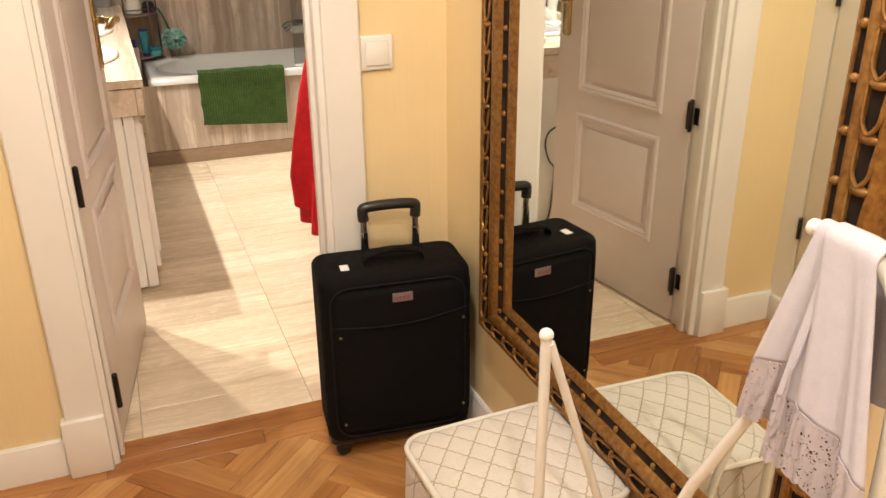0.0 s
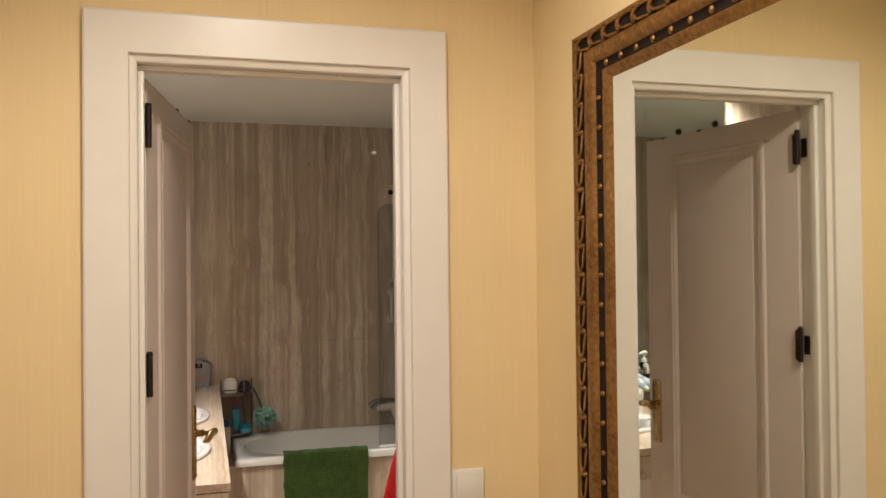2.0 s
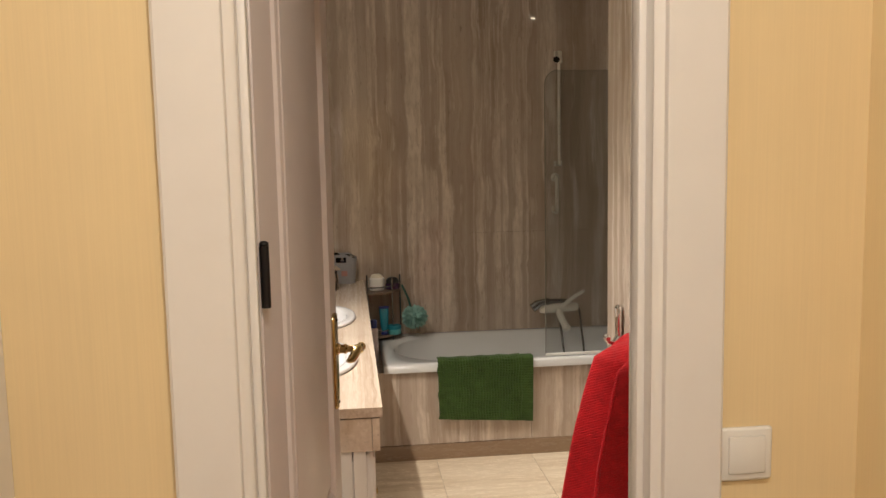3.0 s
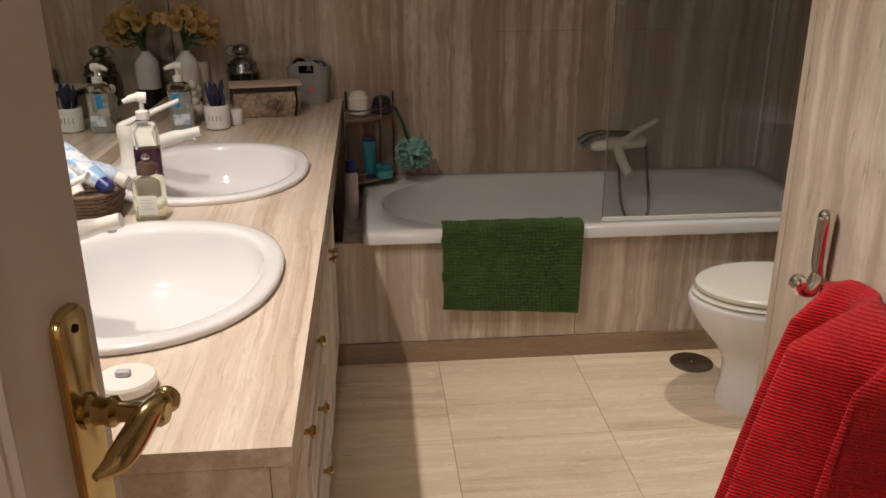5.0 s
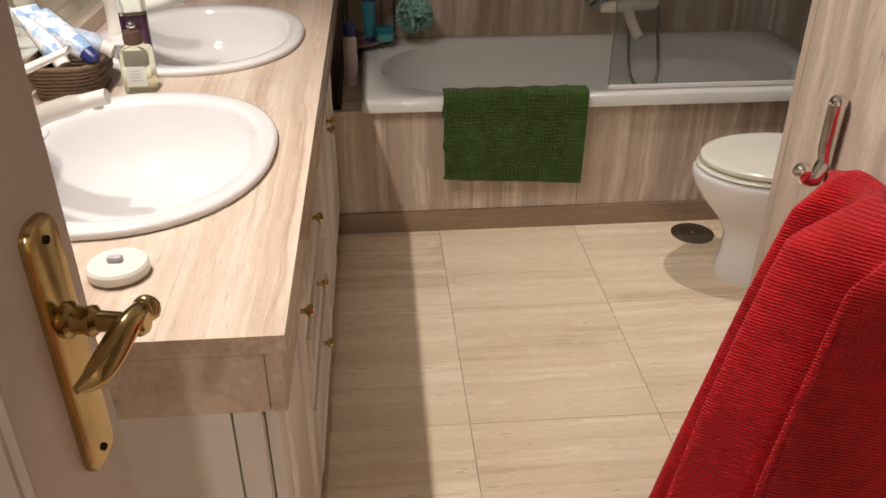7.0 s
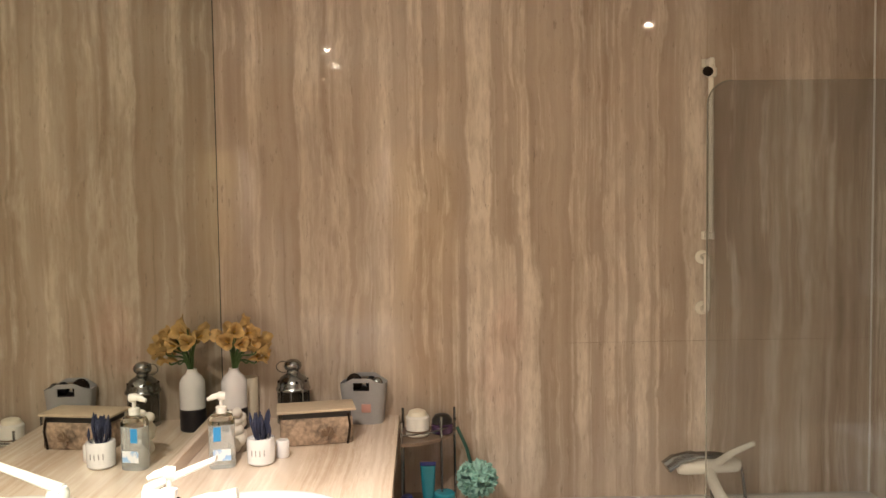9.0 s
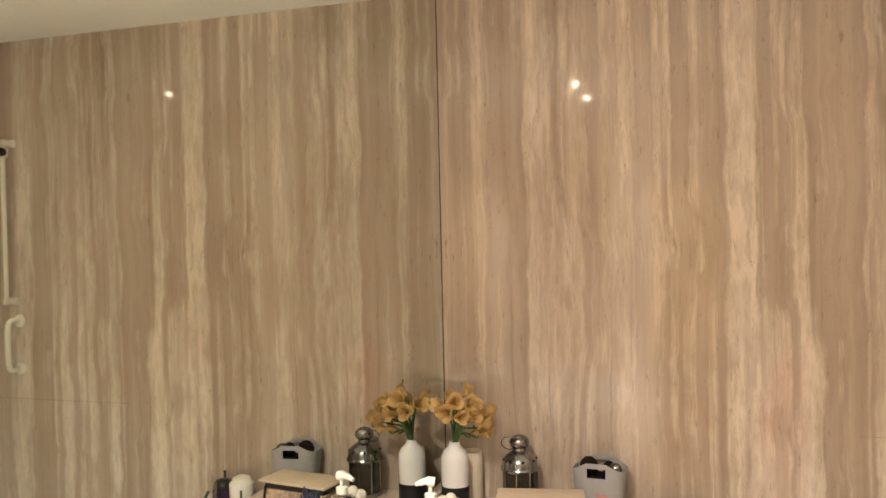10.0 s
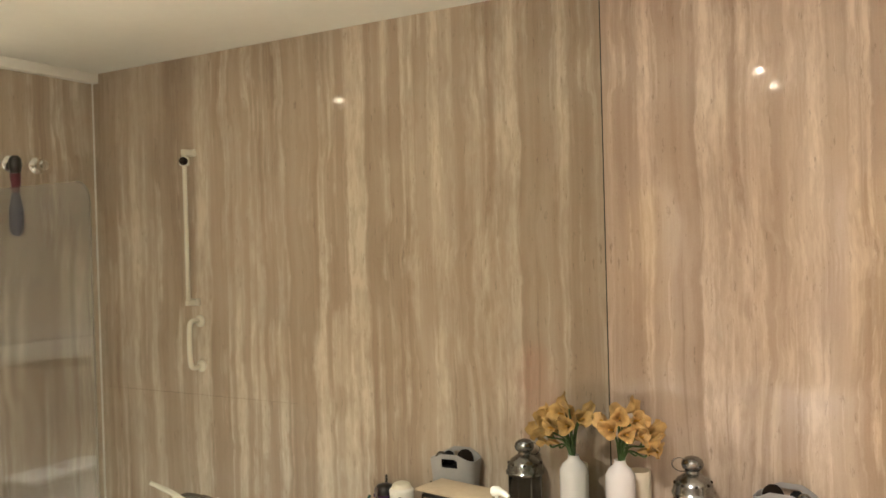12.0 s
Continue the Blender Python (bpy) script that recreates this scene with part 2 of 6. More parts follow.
def towelling(name, colour, rib=(0, 0, 320), depth=0.5, nap=260.0, dark=0.55, rows=0.0):
    n = Nodes(name)
    n.set(Roughness=0.95, Specular_IOR_Level=0.1, Sheen_Weight=0.12, Sheen_Roughness=0.6)
    fuzz = n.noise(n.place(), nap, 3)
    wave = n.noise(n.place(tuple(max(r, 22) for r in rib)), 1.0, 2)
    big = n.noise(n.place(), 6, 3)
    f = n.math("ADD", n.math("MULTIPLY", n.math("ADD", fuzz, wave), 0.35), n.math("MULTIPLY", big, 0.3))
    tone = n.ramp(f, [(0.32, tuple(c * dark for c in colour)), (0.62, colour)])
    height = n.math("ADD", fuzz, n.math("MULTIPLY", wave, 1.0))
    if rows:
        sep = n.add("ShaderNodeSeparateXYZ")
        n.link(n.place(), sep.inputs[0])
        slant = n.math("ADD", sep.outputs[2], n.math("MULTIPLY", n.math("ADD", sep.outputs[0], sep.outputs[1]), 0.18))
        knit = n.math("SINE", n.math("ADD", n.math("MULTIPLY", slant, rows), n.math("ADD", n.math("MULTIPLY", wave, 5.0), n.math("MULTIPLY", fuzz, 4.0))))
        nubs = n.noise(n.place(), 330, 2)
        height = n.math("ADD", height, n.math("MULTIPLY", n.math("MULTIPLY", knit, nubs), 1.5))
        furrow = n.ramp(n.math("ADD", n.math("MULTIPLY", knit, 0.22), nubs), [(0.22, grey(0.4)), (0.52, grey(0))])
        tone = n.mix(furrow, tone, tuple(c * 0.5 for c in colour))
    n.colour(tone)
    n.bump(height, depth, 0.004)
    return n.mat


def glass(name, tint=(1, 1, 1), rough=0.0, ior=1.45):
    n = Nodes(name)
    n.set(Base_Color=(*tint, 1), Roughness=rough, Transmission_Weight=1.0, IOR=ior)
    return n.mat


def lattice_cloth(name):
    """Cream quilted ticking with a trellis of ogee lines in beige thread."""
    n = Nodes(name)
    n.set(Roughness=0.85, Specular_IOR_Level=0.2, Sheen_Weight=0.15)
    tc = n.add("ShaderNodeTexCoord")
    sep = n.add("ShaderNodeSeparateXYZ")
    n.link(tc.outputs["Object"], sep.inputs[0])
    u = n.math("ADD", sep.outputs[0], n.math("MULTIPLY", sep.outputs[2], 0.35))
    w = n.math("ADD", sep.outputs[1], n.math("MULTIPLY", sep.outputs[2], 0.65))
    k = 2 * math.pi / 0.060
    line = None
    for sign in (1, -1):
        d = n.math("ADD", u, n.math("MULTIPLY", w, sign * 0.8))
        wob = n.math("MULTIPLY", n.math("SINE", n.math("MULTIPLY", n.math("SUBTRACT", u, n.math("MULTIPLY", w, sign * 0.8)), k * 3)), 0.0011)
        s = n.math("ABSOLUTE", n.math("SINE", n.math("MULTIPLY", n.math("ADD", d, wob), k / 2)))
        line = s if line is None else n.math("MINIMUM", line, s)
    stitch = n.ramp(line, [(0.06, grey(1)), (0.13, grey(0))])
    weave = n.noise(n.place(), 420, 2)
    n.colour(n.mix(stitch, n.ramp(weave, [(0.3, (0.55, 0.50, 0.445)), (0.7, (0.63, 0.58, 0.525))]), (0.36, 0.30, 0.22)))
    n.bump(n.math("ADD", n.math("MULTIPLY", line, 1.0), n.math("MULTIPLY", weave, 0.1)), 0.4, 0.006)
    return n.mat


def lace_cloth(name, colour):
    n = Nodes(name)
    n.set(Roughness=0.9, Specular_IOR_Level=0.1)
    vor = n.add("ShaderNodeTexVoronoi", Scale=230.0)
    vor.feature = "DISTANCE_TO_EDGE"
    n.link(n.place(), vor.inputs["Vector"])
    rose = n.noise(n.place(), 95, 3, 0.6, 0.6)
    solid = n.math("MAXIMUM", n.math("LESS_THAN", vor.outputs["Distance"], 0.16), n.math("GREATER_THAN", rose, 0.52))
    n.set(Base_Color=(*colour, 1))
    n.link(solid, n.bsdf.inputs["Alpha"])
    return n.mat


M = {}
M["wall"] = wallpaper("yellow_wallpaper", (0.83, 0.66, 0.38))
M["white"] = plain("white_lacquer", (0.80, 0.765, 0.72), 0.34, vary=0.03, scale=14, bump=0.03)
M["leaf"] = plain("door_lacquer", (0.66, 0.58, 0.545), 0.36, vary=0.03, scale=14, bump=0.04)
M["ceiling"] = plain("ceiling_paint", (0.80, 0.79, 0.76), 0.9, vary=0.03, scale=20, bump=0.05)
M["slab"] = travertine("travertine_wall", "z", (0.73, 0.64, 0.54), (0.420, 0.332, 0.258), (0.315, 0.240, 0.180), 0.045, veins=1.0)
M["tile"] = travertine("travertine_floor", "x", (0.88, 0.775, 0.61), (0.73, 0.60, 0.435), (0.53, 0.405, 0.265), 0.2, 7.0, 1.1, 0.85, 0.6)
M["top"] = travertine("travertine_counter", "y", (0.80, 0.70, 0.60), (0.63, 0.51, 0.405), (0.47, 0.345, 0.25), 0.14, 0.0, 1.9, 0.7, 0.55)
M["grout"] = plain("grout", (0.34, 0.27, 0.19), 0.9)
M["oak"] = oak("oak_parquet")
M["gap"] = plain("dark_gap", (0.03, 0.018, 0.01), 0.9)
M["gilt"] = gilt("aged_gilt")
# near-black for small dark parts, and painted in as the shade of hollows
M["dark"] = plain("dark_parts_and_recess_shade", (0.022, 0.015, 0.011), 0.9, vary=0.4, spec=0.08)
M["mirror"] = plain("mirror_silver", (0.76, 0.80, 0.745), 0.012, 1.0, vary=0.005)
M["mirror_old"] = plain("mirror_old_silver", (0.84, 0.87, 0.81), 0.015, 1.0, vary=0.02, scale=8)
M["iron"] = plain("black_iron", (0.025, 0.020, 0.018), 0.5, 0.6)
M["brass"] = plain("polished_brass", (0.50, 0.37, 0.17), 0.15, 1.0, vary=0.25)
M["chrome"] = plain("chrome", (0.80, 0.80, 0.80), 0.08, 1.0, vary=0.04)
M["steel"] = plain("dark_steel", (0.30, 0.31, 0.31), 0.22, 1.0, vary=0.15)
M["ceramic"] = plain("white_ceramic", (0.80, 0.79, 0.80), 0.09, vary=0.015, scale=6, coat=0.3)
M["seat"] = plain("toilet_seat_plastic", (0.80, 0.79, 0.70), 0.18, vary=0.015)
M["enamel"] = plain("tub_enamel", (0.68, 0.68, 0.665), 0.12, vary=0.02, scale=6, coat=0.3)
M["plastic"] = plain("white_plastic", (0.80, 0.78, 0.73), 0.3, vary=0.02)
M["cream_tap"] = plain("cream_tap_enamel", (0.78, 0.74, 0.64), 0.22, vary=0.03)
M["green"] = towelling("green_chenille", (0.055, 0.105, 0.022), (10, 10, 10), 0.6, 170, 0.4)
M["red"] = towelling("red_terry", (0.74, 0.014, 0.022), (40, 40, 40), 0.6, 300, 0.50, 1350.0)
M["suit"] = plain("black_polyester", (0.006, 0.005, 0.005), 0.9, vary=0.35, scale=500, bump=0.3, spec=0.12)
M["suit_trim"] = plain("grey_piping", (0.012, 0.011, 0.012), 0.85, vary=0.2, scale=300, spec=0.12)
M["black"] = plain("black_plastic", (0.015, 0.014, 0.014), 0.35, vary=0.2)
M["ticking"] = lattice_cloth("quilted_ticking")
M["piping"] = plain("cream_piping", (0.64, 0.59, 0.52), 0.8, vary=0.05, scale=200)
M["tube"] = plain("white_tube_enamel", (0.82, 0.80, 0.76), 0.25, vary=0.03)
M["shawl"] = plain("lavender_wool", (0.575, 0.55, 0.62), 0.95, vary=0.06, scale=420, bump=0.3, spec=0.1)
M["lace"] = lace_cloth("lavender_lace", (0.53, 0.48, 0.52))
M["glass"] = glass("clear_glass", (0.70, 0.72, 0.73))
M["glass_edge"] = plain("glass_edge", (0.05, 0.06, 0.055), 0.1)
M["pane_edge"] = plain("pane_edge", (0.24, 0.23, 0.19), 0.15)

# ---- the large structure ----
XL, XR, YB = -0.28, 2.16, 5.73          # bathroom: mirror wall, far side wall, end wall
HX0, HX1, HY0, DY0, DY1 = -0.20, 1.115, -1.6, 2.18, 2.262   # hall sides, hall end, door wall faces
OX0, OX1, OZ = 0.146, 0.760, 2.070        # doorway
PX, PY = 1.13, 3.535                    # partition face and its end
ST = "structure"


def structure(name, bm, mat, label, smooth=False):
    return single(name, bm, mat, label, "", ST, smooth=smooth)


structure("wall_right", boxes(((HX1, HY0 - 0.1, 0), (HX1 + 0.12, DY0, HALL_Z))), M["wall"], "yellow papered hall wall behind the gilt mirror")
structure("wall_left", boxes(((HX0 - 0.72, HY0 - 0.1, 0), (HX0 - 0.60, DY0, HALL_Z))), M["wall"], "yellow papered wall behind the built-in wardrobe")
structure("wall_back", boxes(((HX0 - 0.60, HY0 - 0.12, 0), (HX1, HY0, HALL_Z))), M["wall"], "yellow papered end wall of the hall")
bm = boxes(((HX0 - 0.72, DY0, 0), (OX0 - 0.03, DY1 - 0.012, HALL_Z)), ((OX1 + 0.03, DY0, 0), (HX1 + 0.12, DY1 - 0.012, HALL_Z)), ((OX0 - 0.03, DY0, OZ + 0.03), (OX1 + 0.03, DY1 - 0.012, HALL_Z)))
structure("wall_door", bm, M["wall"], "yellow papered wall with the bathroom doorway")
structure("ceiling_hall", boxes(((HX0 - 0.72, HY0 - 0.12, HALL_Z), (HX1 + 0.12, DY0 + 0.06, HALL_Z + 0.1))), M["ceiling"], "plain white hall ceiling")
structure("ceiling_bath", boxes(((XL - 0.12, DY0 + 0.06, BATH_Z), (XR + 0.12, YB + 0.12, BATH_Z + 0.2))), M["ceiling"], "plain white bathroom ceiling")

# bathroom walls: masonry with stone slabs in front
structure("wall_mirror_side", boxes(((XL - 0.14, DY1 - 0.012, 0), (XL - 0.02, YB + 0.12, BATH_Z))), M["grout"], "masonry wall behind mirror and stone")
structure("wall_window_side", boxes(((XR + 0.02, PY - 0.1, 0), (XR + 0.14, 4.36, BATH_Z)), ((XR + 0.02, 5.06, 0), (XR + 0.14, YB + 0.12, BATH_Z)), ((XR + 0.02, 4.36, 0), (XR + 0.14, 5.06, 1.27)), ((XR + 0.12, 4.36, 1.27), (XR + 0.14, 5.06, BATH_Z))), M["grout"], "masonry wall with a window niche")
structure("wall_partition", boxes(((PX + 0.02, DY1 - 0.012, 0), (XR + 0.14, PY - 0.02, BATH_Z))), M["grout"], "solid partition beside the doorway")
structure("wall_end", boxes(((XL - 0.02, YB + 0.02, 0), (XR + 0.02, YB + 0.12, BATH_Z))), M["grout"], "masonry end wall behind the bath")

SLABS = thing("wall_cladding", "beige vein-cut travertine slabs with upright grey-brown veins on the bathroom walls", "wall cladding", kind=ST)


def slab(a, b, bevel=0.0):
    return part("slab", boxes((a, b), bevel=bevel, segments=1), M["slab"], SLABS, smooth=False)


g = 0.0012
for a, b in (((XL, YB, 0), (1.0, YB + 0.02, BATH_Z)), ((1.0, YB, 1.0907), (XR, YB + 0.02, BATH_Z)), ((1.0, YB, 0), (XR, YB + 0.02, 1.0897)),
             ((XL - 0.02, DY1, 0), (XL, 3.235, BATH_Z)), ((XL - 0.02, 3.235 + g, 0), (XL, YB, 0.83)),
             ((PX, DY1, 0), (PX + 0.02, PY - 0.02, BATH_Z)), ((PX, PY - 0.02 + g, 0), (XR, PY, BATH_Z)),
             ((XR, PY + g, 0), (XR + 0.02, 4.36, BATH_Z)), ((XR, 4.36 + g, 0), (XR + 0.02, 5.06, 1.25)), ((XR, 5.06 + g, 0), (XR + 0.02, YB - g, BATH_Z)),
             ((XL, DY1 - 0.012, 0), (OX0 - 0.03, DY1, BATH_Z)), ((OX1 + 0.03, DY1 - 0.012, 0), (PX, DY1, BATH_Z)), ((OX0 - 0.03, DY1 - 0.012, OZ + 0.03), (OX1 + 0.03, DY1, BATH_Z))):
    slab(a, b)
single("corner_sealant", tube(bmesh.new(), [(XR - 0.002, YB - 0.002, 0.5), (XR - 0.002, YB - 0.002, BATH_Z - 0.03)], 0.004, 6), M["plastic"], "white sealant line in the corner over the bath", "sealant", ST)
single("ceiling_trim", boxes(((XR - 0.045, 5.22, BATH_Z - 0.045), (XR, YB, BATH_Z)), bevel=0.004), M["white"], "white boxed trim under the ceiling over the bath", "trim", ST)

# doorway: lining, stops and casing
door_frame = thing("trim_doorway", "white lacquered door lining and stepped casing of the bathroom doorway", "door frame", (OX0, DY0, 0), kind=ST)
for a, b in (((OX0 - 0.03, DY0 - 0.004, 0), (OX0, DY1 + 0.004, OZ)), ((OX1, DY0 - 0.004, 0), (OX1 + 0.03, DY1 + 0.004, OZ)), ((OX0 - 0.03, DY0 - 0.004, OZ), (OX1 + 0.03, DY1 + 0.004, OZ + 0.03))):
    part("lining", boxes((a, b), bevel=0.002), M["white"], door_frame)
for a, b in (((OX0, DY0 + 0.018, 0), (OX0 + 0.013, DY1 - 0.036, OZ - 0.013)), ((OX1 - 0.013, DY0 + 0.018, 0), (OX1, DY1 - 0.036, OZ - 0.013)), ((OX0, DY0 + 0.018, OZ - 0.013), (OX1, DY1 - 0.036, OZ))):
    part("stop", boxes((a, b), bevel=0.003), M["white"], door_frame)


def casing_profile():
    """(distance outwards from the opening, proud of the wall)."""
    return [(0.0, 0.0), (0.0, 0.006), (0.005, 0.010), (0.011, 0.0115), (0.015, 0.0125), (0.0165, 0.023), (0.018, 0.024), (0.107, 0.024), (0.112, 0.020), (0.114, 0.0)]


def casing(y, sign):
    prof = casing_profile()
    for side in ("l", "r", "t"):
        bm = bmesh.new()
        ra, rb = [], []
        for d, p in prof:
            yy = y - sign * p
            if side == "l":
                ra.append(bm.verts.new((OX0 - d, yy, 0.0)))
                rb.append(bm.verts.new((OX0 - d, yy, OZ + d)))
            elif side == "r":
                ra.append(bm.verts.new((OX1 + d, yy, 0.0)))
                rb.append(bm.verts.new((OX1 + d, yy, OZ + d)))
            else:
                ra.append(bm.verts.new((OX0 - d, yy, OZ + d)))
                rb.append(bm.verts.new((OX1 + d, yy, OZ + d)))
        ring_faces(bm, [ra, rb])
        part("casing", bm, M["white"], door_frame, angle=30)


casing(DY0 - 0.004, 1)
casing(DY1 + 0.004, -1)
for x0, x1 in ((0.022, OX0 - 0.016), (OX1 + 0.016, 0.886)):
    part("plinth_block", boxes(((x0, DY0 - 0.042, 0), (x1, DY0 - 0.004, 0.172)), bevel=0.005), M["white"], door_frame)


def skirting(a, b, out, name="baseboard"):
    """A skirting board from a to b on a wall; out: the way it faces."""
    a, b, o = Vector((*a, 0)), Vector((*b, 0)), Vector((*out, 0))
    bm = bmesh.new()
    prof = [(0, 0), (0.016, 0), (0.016, 0.088), (0.012, 0.096), (0.011, 0.104), (0.006, 0.11), (0, 0.11)]
    ring_faces(bm, [[bm.verts.new(p + o * (d + 0.001) + Vector((0, 0, z))) for d, z in prof] for p in (a, b)])
    return single(name, bm, M["white"], "white lacquered skirting board along the hall wall", "skirting", ST, angle=30)


skirting((HX0, DY0), (0.022, DY0), (0, -1))
skirting((0.886, DY0), (HX1 - 0.017, DY0), (0, -1))
skirting((HX1, DY0), (HX1, HY0), (-1, 0))
skirting((HX0 - 0.02, HY0), (HX1 - 0.017, HY0), (0, 1))

# ---- bathroom door, standing open ----
door = thing("door_1", "white panelled bathroom door standing open, brass lever handle", "door", (0.158, 2.270, 0.0), 90 - 8.2, kind=ST, local=True)
LW, LT, LZ0, LZ1 = 0.710, 0.038, 0.012, 2.056
leaf = part("leaf", boxes(((0.002, 0.0, LZ0), (LW, LT, LZ1)), bevel=0.003), M["leaf"], door)


def panel_moulding(x0, x1, z0, z1, y, way, mat, parent):
    """A raised frame moulding round a door panel, on the face at y that looks along way (+1 or -1)."""
    prof = [(0.0, 0.0), (0.003, 0.007), (0.010, 0.010), (0.016, 0.006), (0.022, 0.008), (0.030, 0.003), (0.034, 0.0)]
    bm = bmesh.new()
    rings = [[bm.verts.new((x0 + d if sx < 0 else x1 - d, y + way * (h + 0.0004), z0 + d if sz < 0 else z1 - d)) for d, h in prof] for sx, sz in ((-1, -1), (1, -1), (1, 1), (-1, 1))]
    n = len(prof)
    for k in range(4):
        a, b = rings[k], rings[(k + 1) % 4]
        for i in range(n - 1):
            bm.faces.new((a[i], b[i], b[i + 1], a[i + 1]))
    return part("panel_moulding", bm, mat, parent, angle=25)


for y, way in ((0.0, -1), (LT, 1)):
    for z0, z1 in ((0.27, 0.655), (0.735, 1.985)):
        panel_moulding(0.130, 0.575, z0, z1, y, way, M["leaf"], leaf)
        part("panel", boxes(((0.180, min(y, y + way * 0.006), z0 + 0.05), (0.525, max(y, y + way * 0.006), z1 - 0.05)), bevel=0.005), M["leaf"], leaf)


def lever_set(way, y):
    """Brass back plate with a scrolled lever."""
    w = Vector((0, way, 0))
    px = 0.664
    bm = bmesh.new()
    out = rounded_rect(0.044, 0.236, 0.016, 5)
    rings = []
    for h, k in ((0.0, 1.0), (0.004, 1.0), (0.007, 0.93), (0.008, 0.80)):
        rings.append([bm.verts.new(Vector((px + a * (k if h < 0.0075 else 0.6), y, 1.046 + b * (1 - (1 - k) * 0.2))) + w * h) for a, b in out])
    ring_faces(bm, rings)
    plate = part("back_plate", bm, M["brass"], door, "polished brass back plate")
    for z in (0.945, 1.147):
        part("screw", lathe(bmesh.new(), [(0.0035, 0), (0.0035, 0.002), (0.002, 0.003)], (px, y + way * 0.0075, z), 10, m=pose(0, 0, 0, -90 * way).to_3x3()), M["dark"], plate)
    r = [(0.0145, 0.006), (0.015, 0.011), (0.0115, 0.014), (0.0105, 0.022), (0.0125, 0.026), (0.0125, 0.029), (0.0085, 0.033), (0.0080, 0.055), (0.0105, 0.060), (0.0110, 0.066), (0.008, 0.071)]
    lever = part("lever_handle", lathe(bmesh.new(), r, (px, y, 1.076), 20, m=pose(0, 0, 0, -90 * way).to_3x3()), M["brass"], door, "scrolled brass lever handle")
    pts = curve([Vector((px + 0.014, y, 1.078)) + w * 0.060, Vector((px + 0.004, y, 1.081)) + w * 0.062, Vector((px - 0.014, y, 1.079)) + w * 0.059, Vector((px - 0.032, y, 1.070)) + w * 0.054, Vector((px - 0.048, y, 1.062)) + w * 0.048, Vector((px - 0.064, y, 1.061)) + w * 0.040], 5)
    rad = [0.0076 + 0.0048 * math.sin(k / (len(pts) - 1) * math.pi * 0.96) ** 1.5 * (0.4 + 0.6 * k / (len(pts) - 1)) - 0.0045 * max(0, k / (len(pts) - 1) - 0.8) * 5 for k in range(len(pts))]
    part("lever", tube(bmesh.new(), pts, rad, 14), M["brass"], lever)
    part("end_scroll", ball(bmesh.new(), Vector((px + 0.018, y, 1.077)) + w * 0.063, 0.0115, 14, 0.8, 1, 1), M["brass"], lever)


lever_set(-1, 0.0)
lever_set(1, LT)
for z in (0.12, 0.71, 1.304, 1.893):
    hinge = part("hinge", tube(bmesh.new(), [(-0.004, -0.007, z - 0.004), (-0.004, -0.007, z + 0.094)], 0.0075, 12), M["iron"], door, "black iron butt hinge")
    part("hinge_leaf", boxes(((-0.003, -0.0015, z), (0.020, 0.001, z + 0.09)), bevel=0.0005, segments=1), M["iron"], hinge)
    part("jamb_leaf", boxes(((-0.026, 0.0075, z + 0.018), (-0.004, 0.0105, z + 0.074)), bevel=0.0005, segments=1), M["iron"], hinge)
    part("hinge_tip", ball(bmesh.new(), (-0.004, -0.007, z + 0.097), 0.008, 10, 1, 1, 0.7), M["iron"], hinge)

# ---- dark hooks hung over the top of the door ----
for along in (0.425, 0.615):
    hanger = thing("over_door_hook", "dark metal hook hung over the top of the bathroom door", "hook", door.matrix_basis @ Vector((along, LT / 2, LZ1)), 90 - 8.2, group="hooks over the door", local=True)
    bm = bmesh.new()
    path = [(-LT / 2 - 0.002, -0.004), (-LT / 2 - 0.002, 0.0016), (LT / 2 + 0.002, 0.0016), (LT / 2 + 0.002, -0.11)]
    ring_faces(bm, [[bm.verts.new((w, y + dy, z + dz)) for w, dy, dz in ((-0.010, 0, 0), (0.010, 0, 0), (0.010, 0.0015, 0.0015), (-0.010, 0.0015, 0.0015))] for y, z in path])
    part("strap", bm, M["iron"], hanger)
    part("prong", tube(bmesh.new(), curve([(0, LT / 2 + 0.005, -0.10), (0, LT / 2 + 0.026, -0.105), (0, LT / 2 + 0.040, -0.075), (0, LT / 2 + 0.042, -0.03), (0, LT / 2 + 0.036, 0.022)], 5), 0.0055, 10), M["iron"], hanger)
    part("prong_tip", ball(bmesh.new(), (0, LT / 2 + 0.036, 0.028), 0.0115, 12), M["iron"], hanger)

# ---- built-in wardrobe along the hall ----
wardrobe = thing("built_in_wardrobe", "white built-in hall wardrobe with panelled lower and upper doors", "wardrobe", (HX0, 0.3, 0))
WX = HX0
part("frame_stile", boxes(((WX - 0.06, 2.092, 0.10), (WX, DY0 - 0.001, HALL_Z))), M["white"], wardrobe)
part("plinth", boxes(((WX - 0.06, HY0, 0.0), (WX + 0.014, DY0 - 0.019, 0.10)), bevel=0.004), M["white"], wardrobe)
part("carcass", boxes(((WX - 0.58, HY0, 0.10), (WX - 0.04, 2.09, HALL_Z - 0.001))), M["white"], wardrobe)
ys = [2.088 - 0.52 * k for k in range(8)]
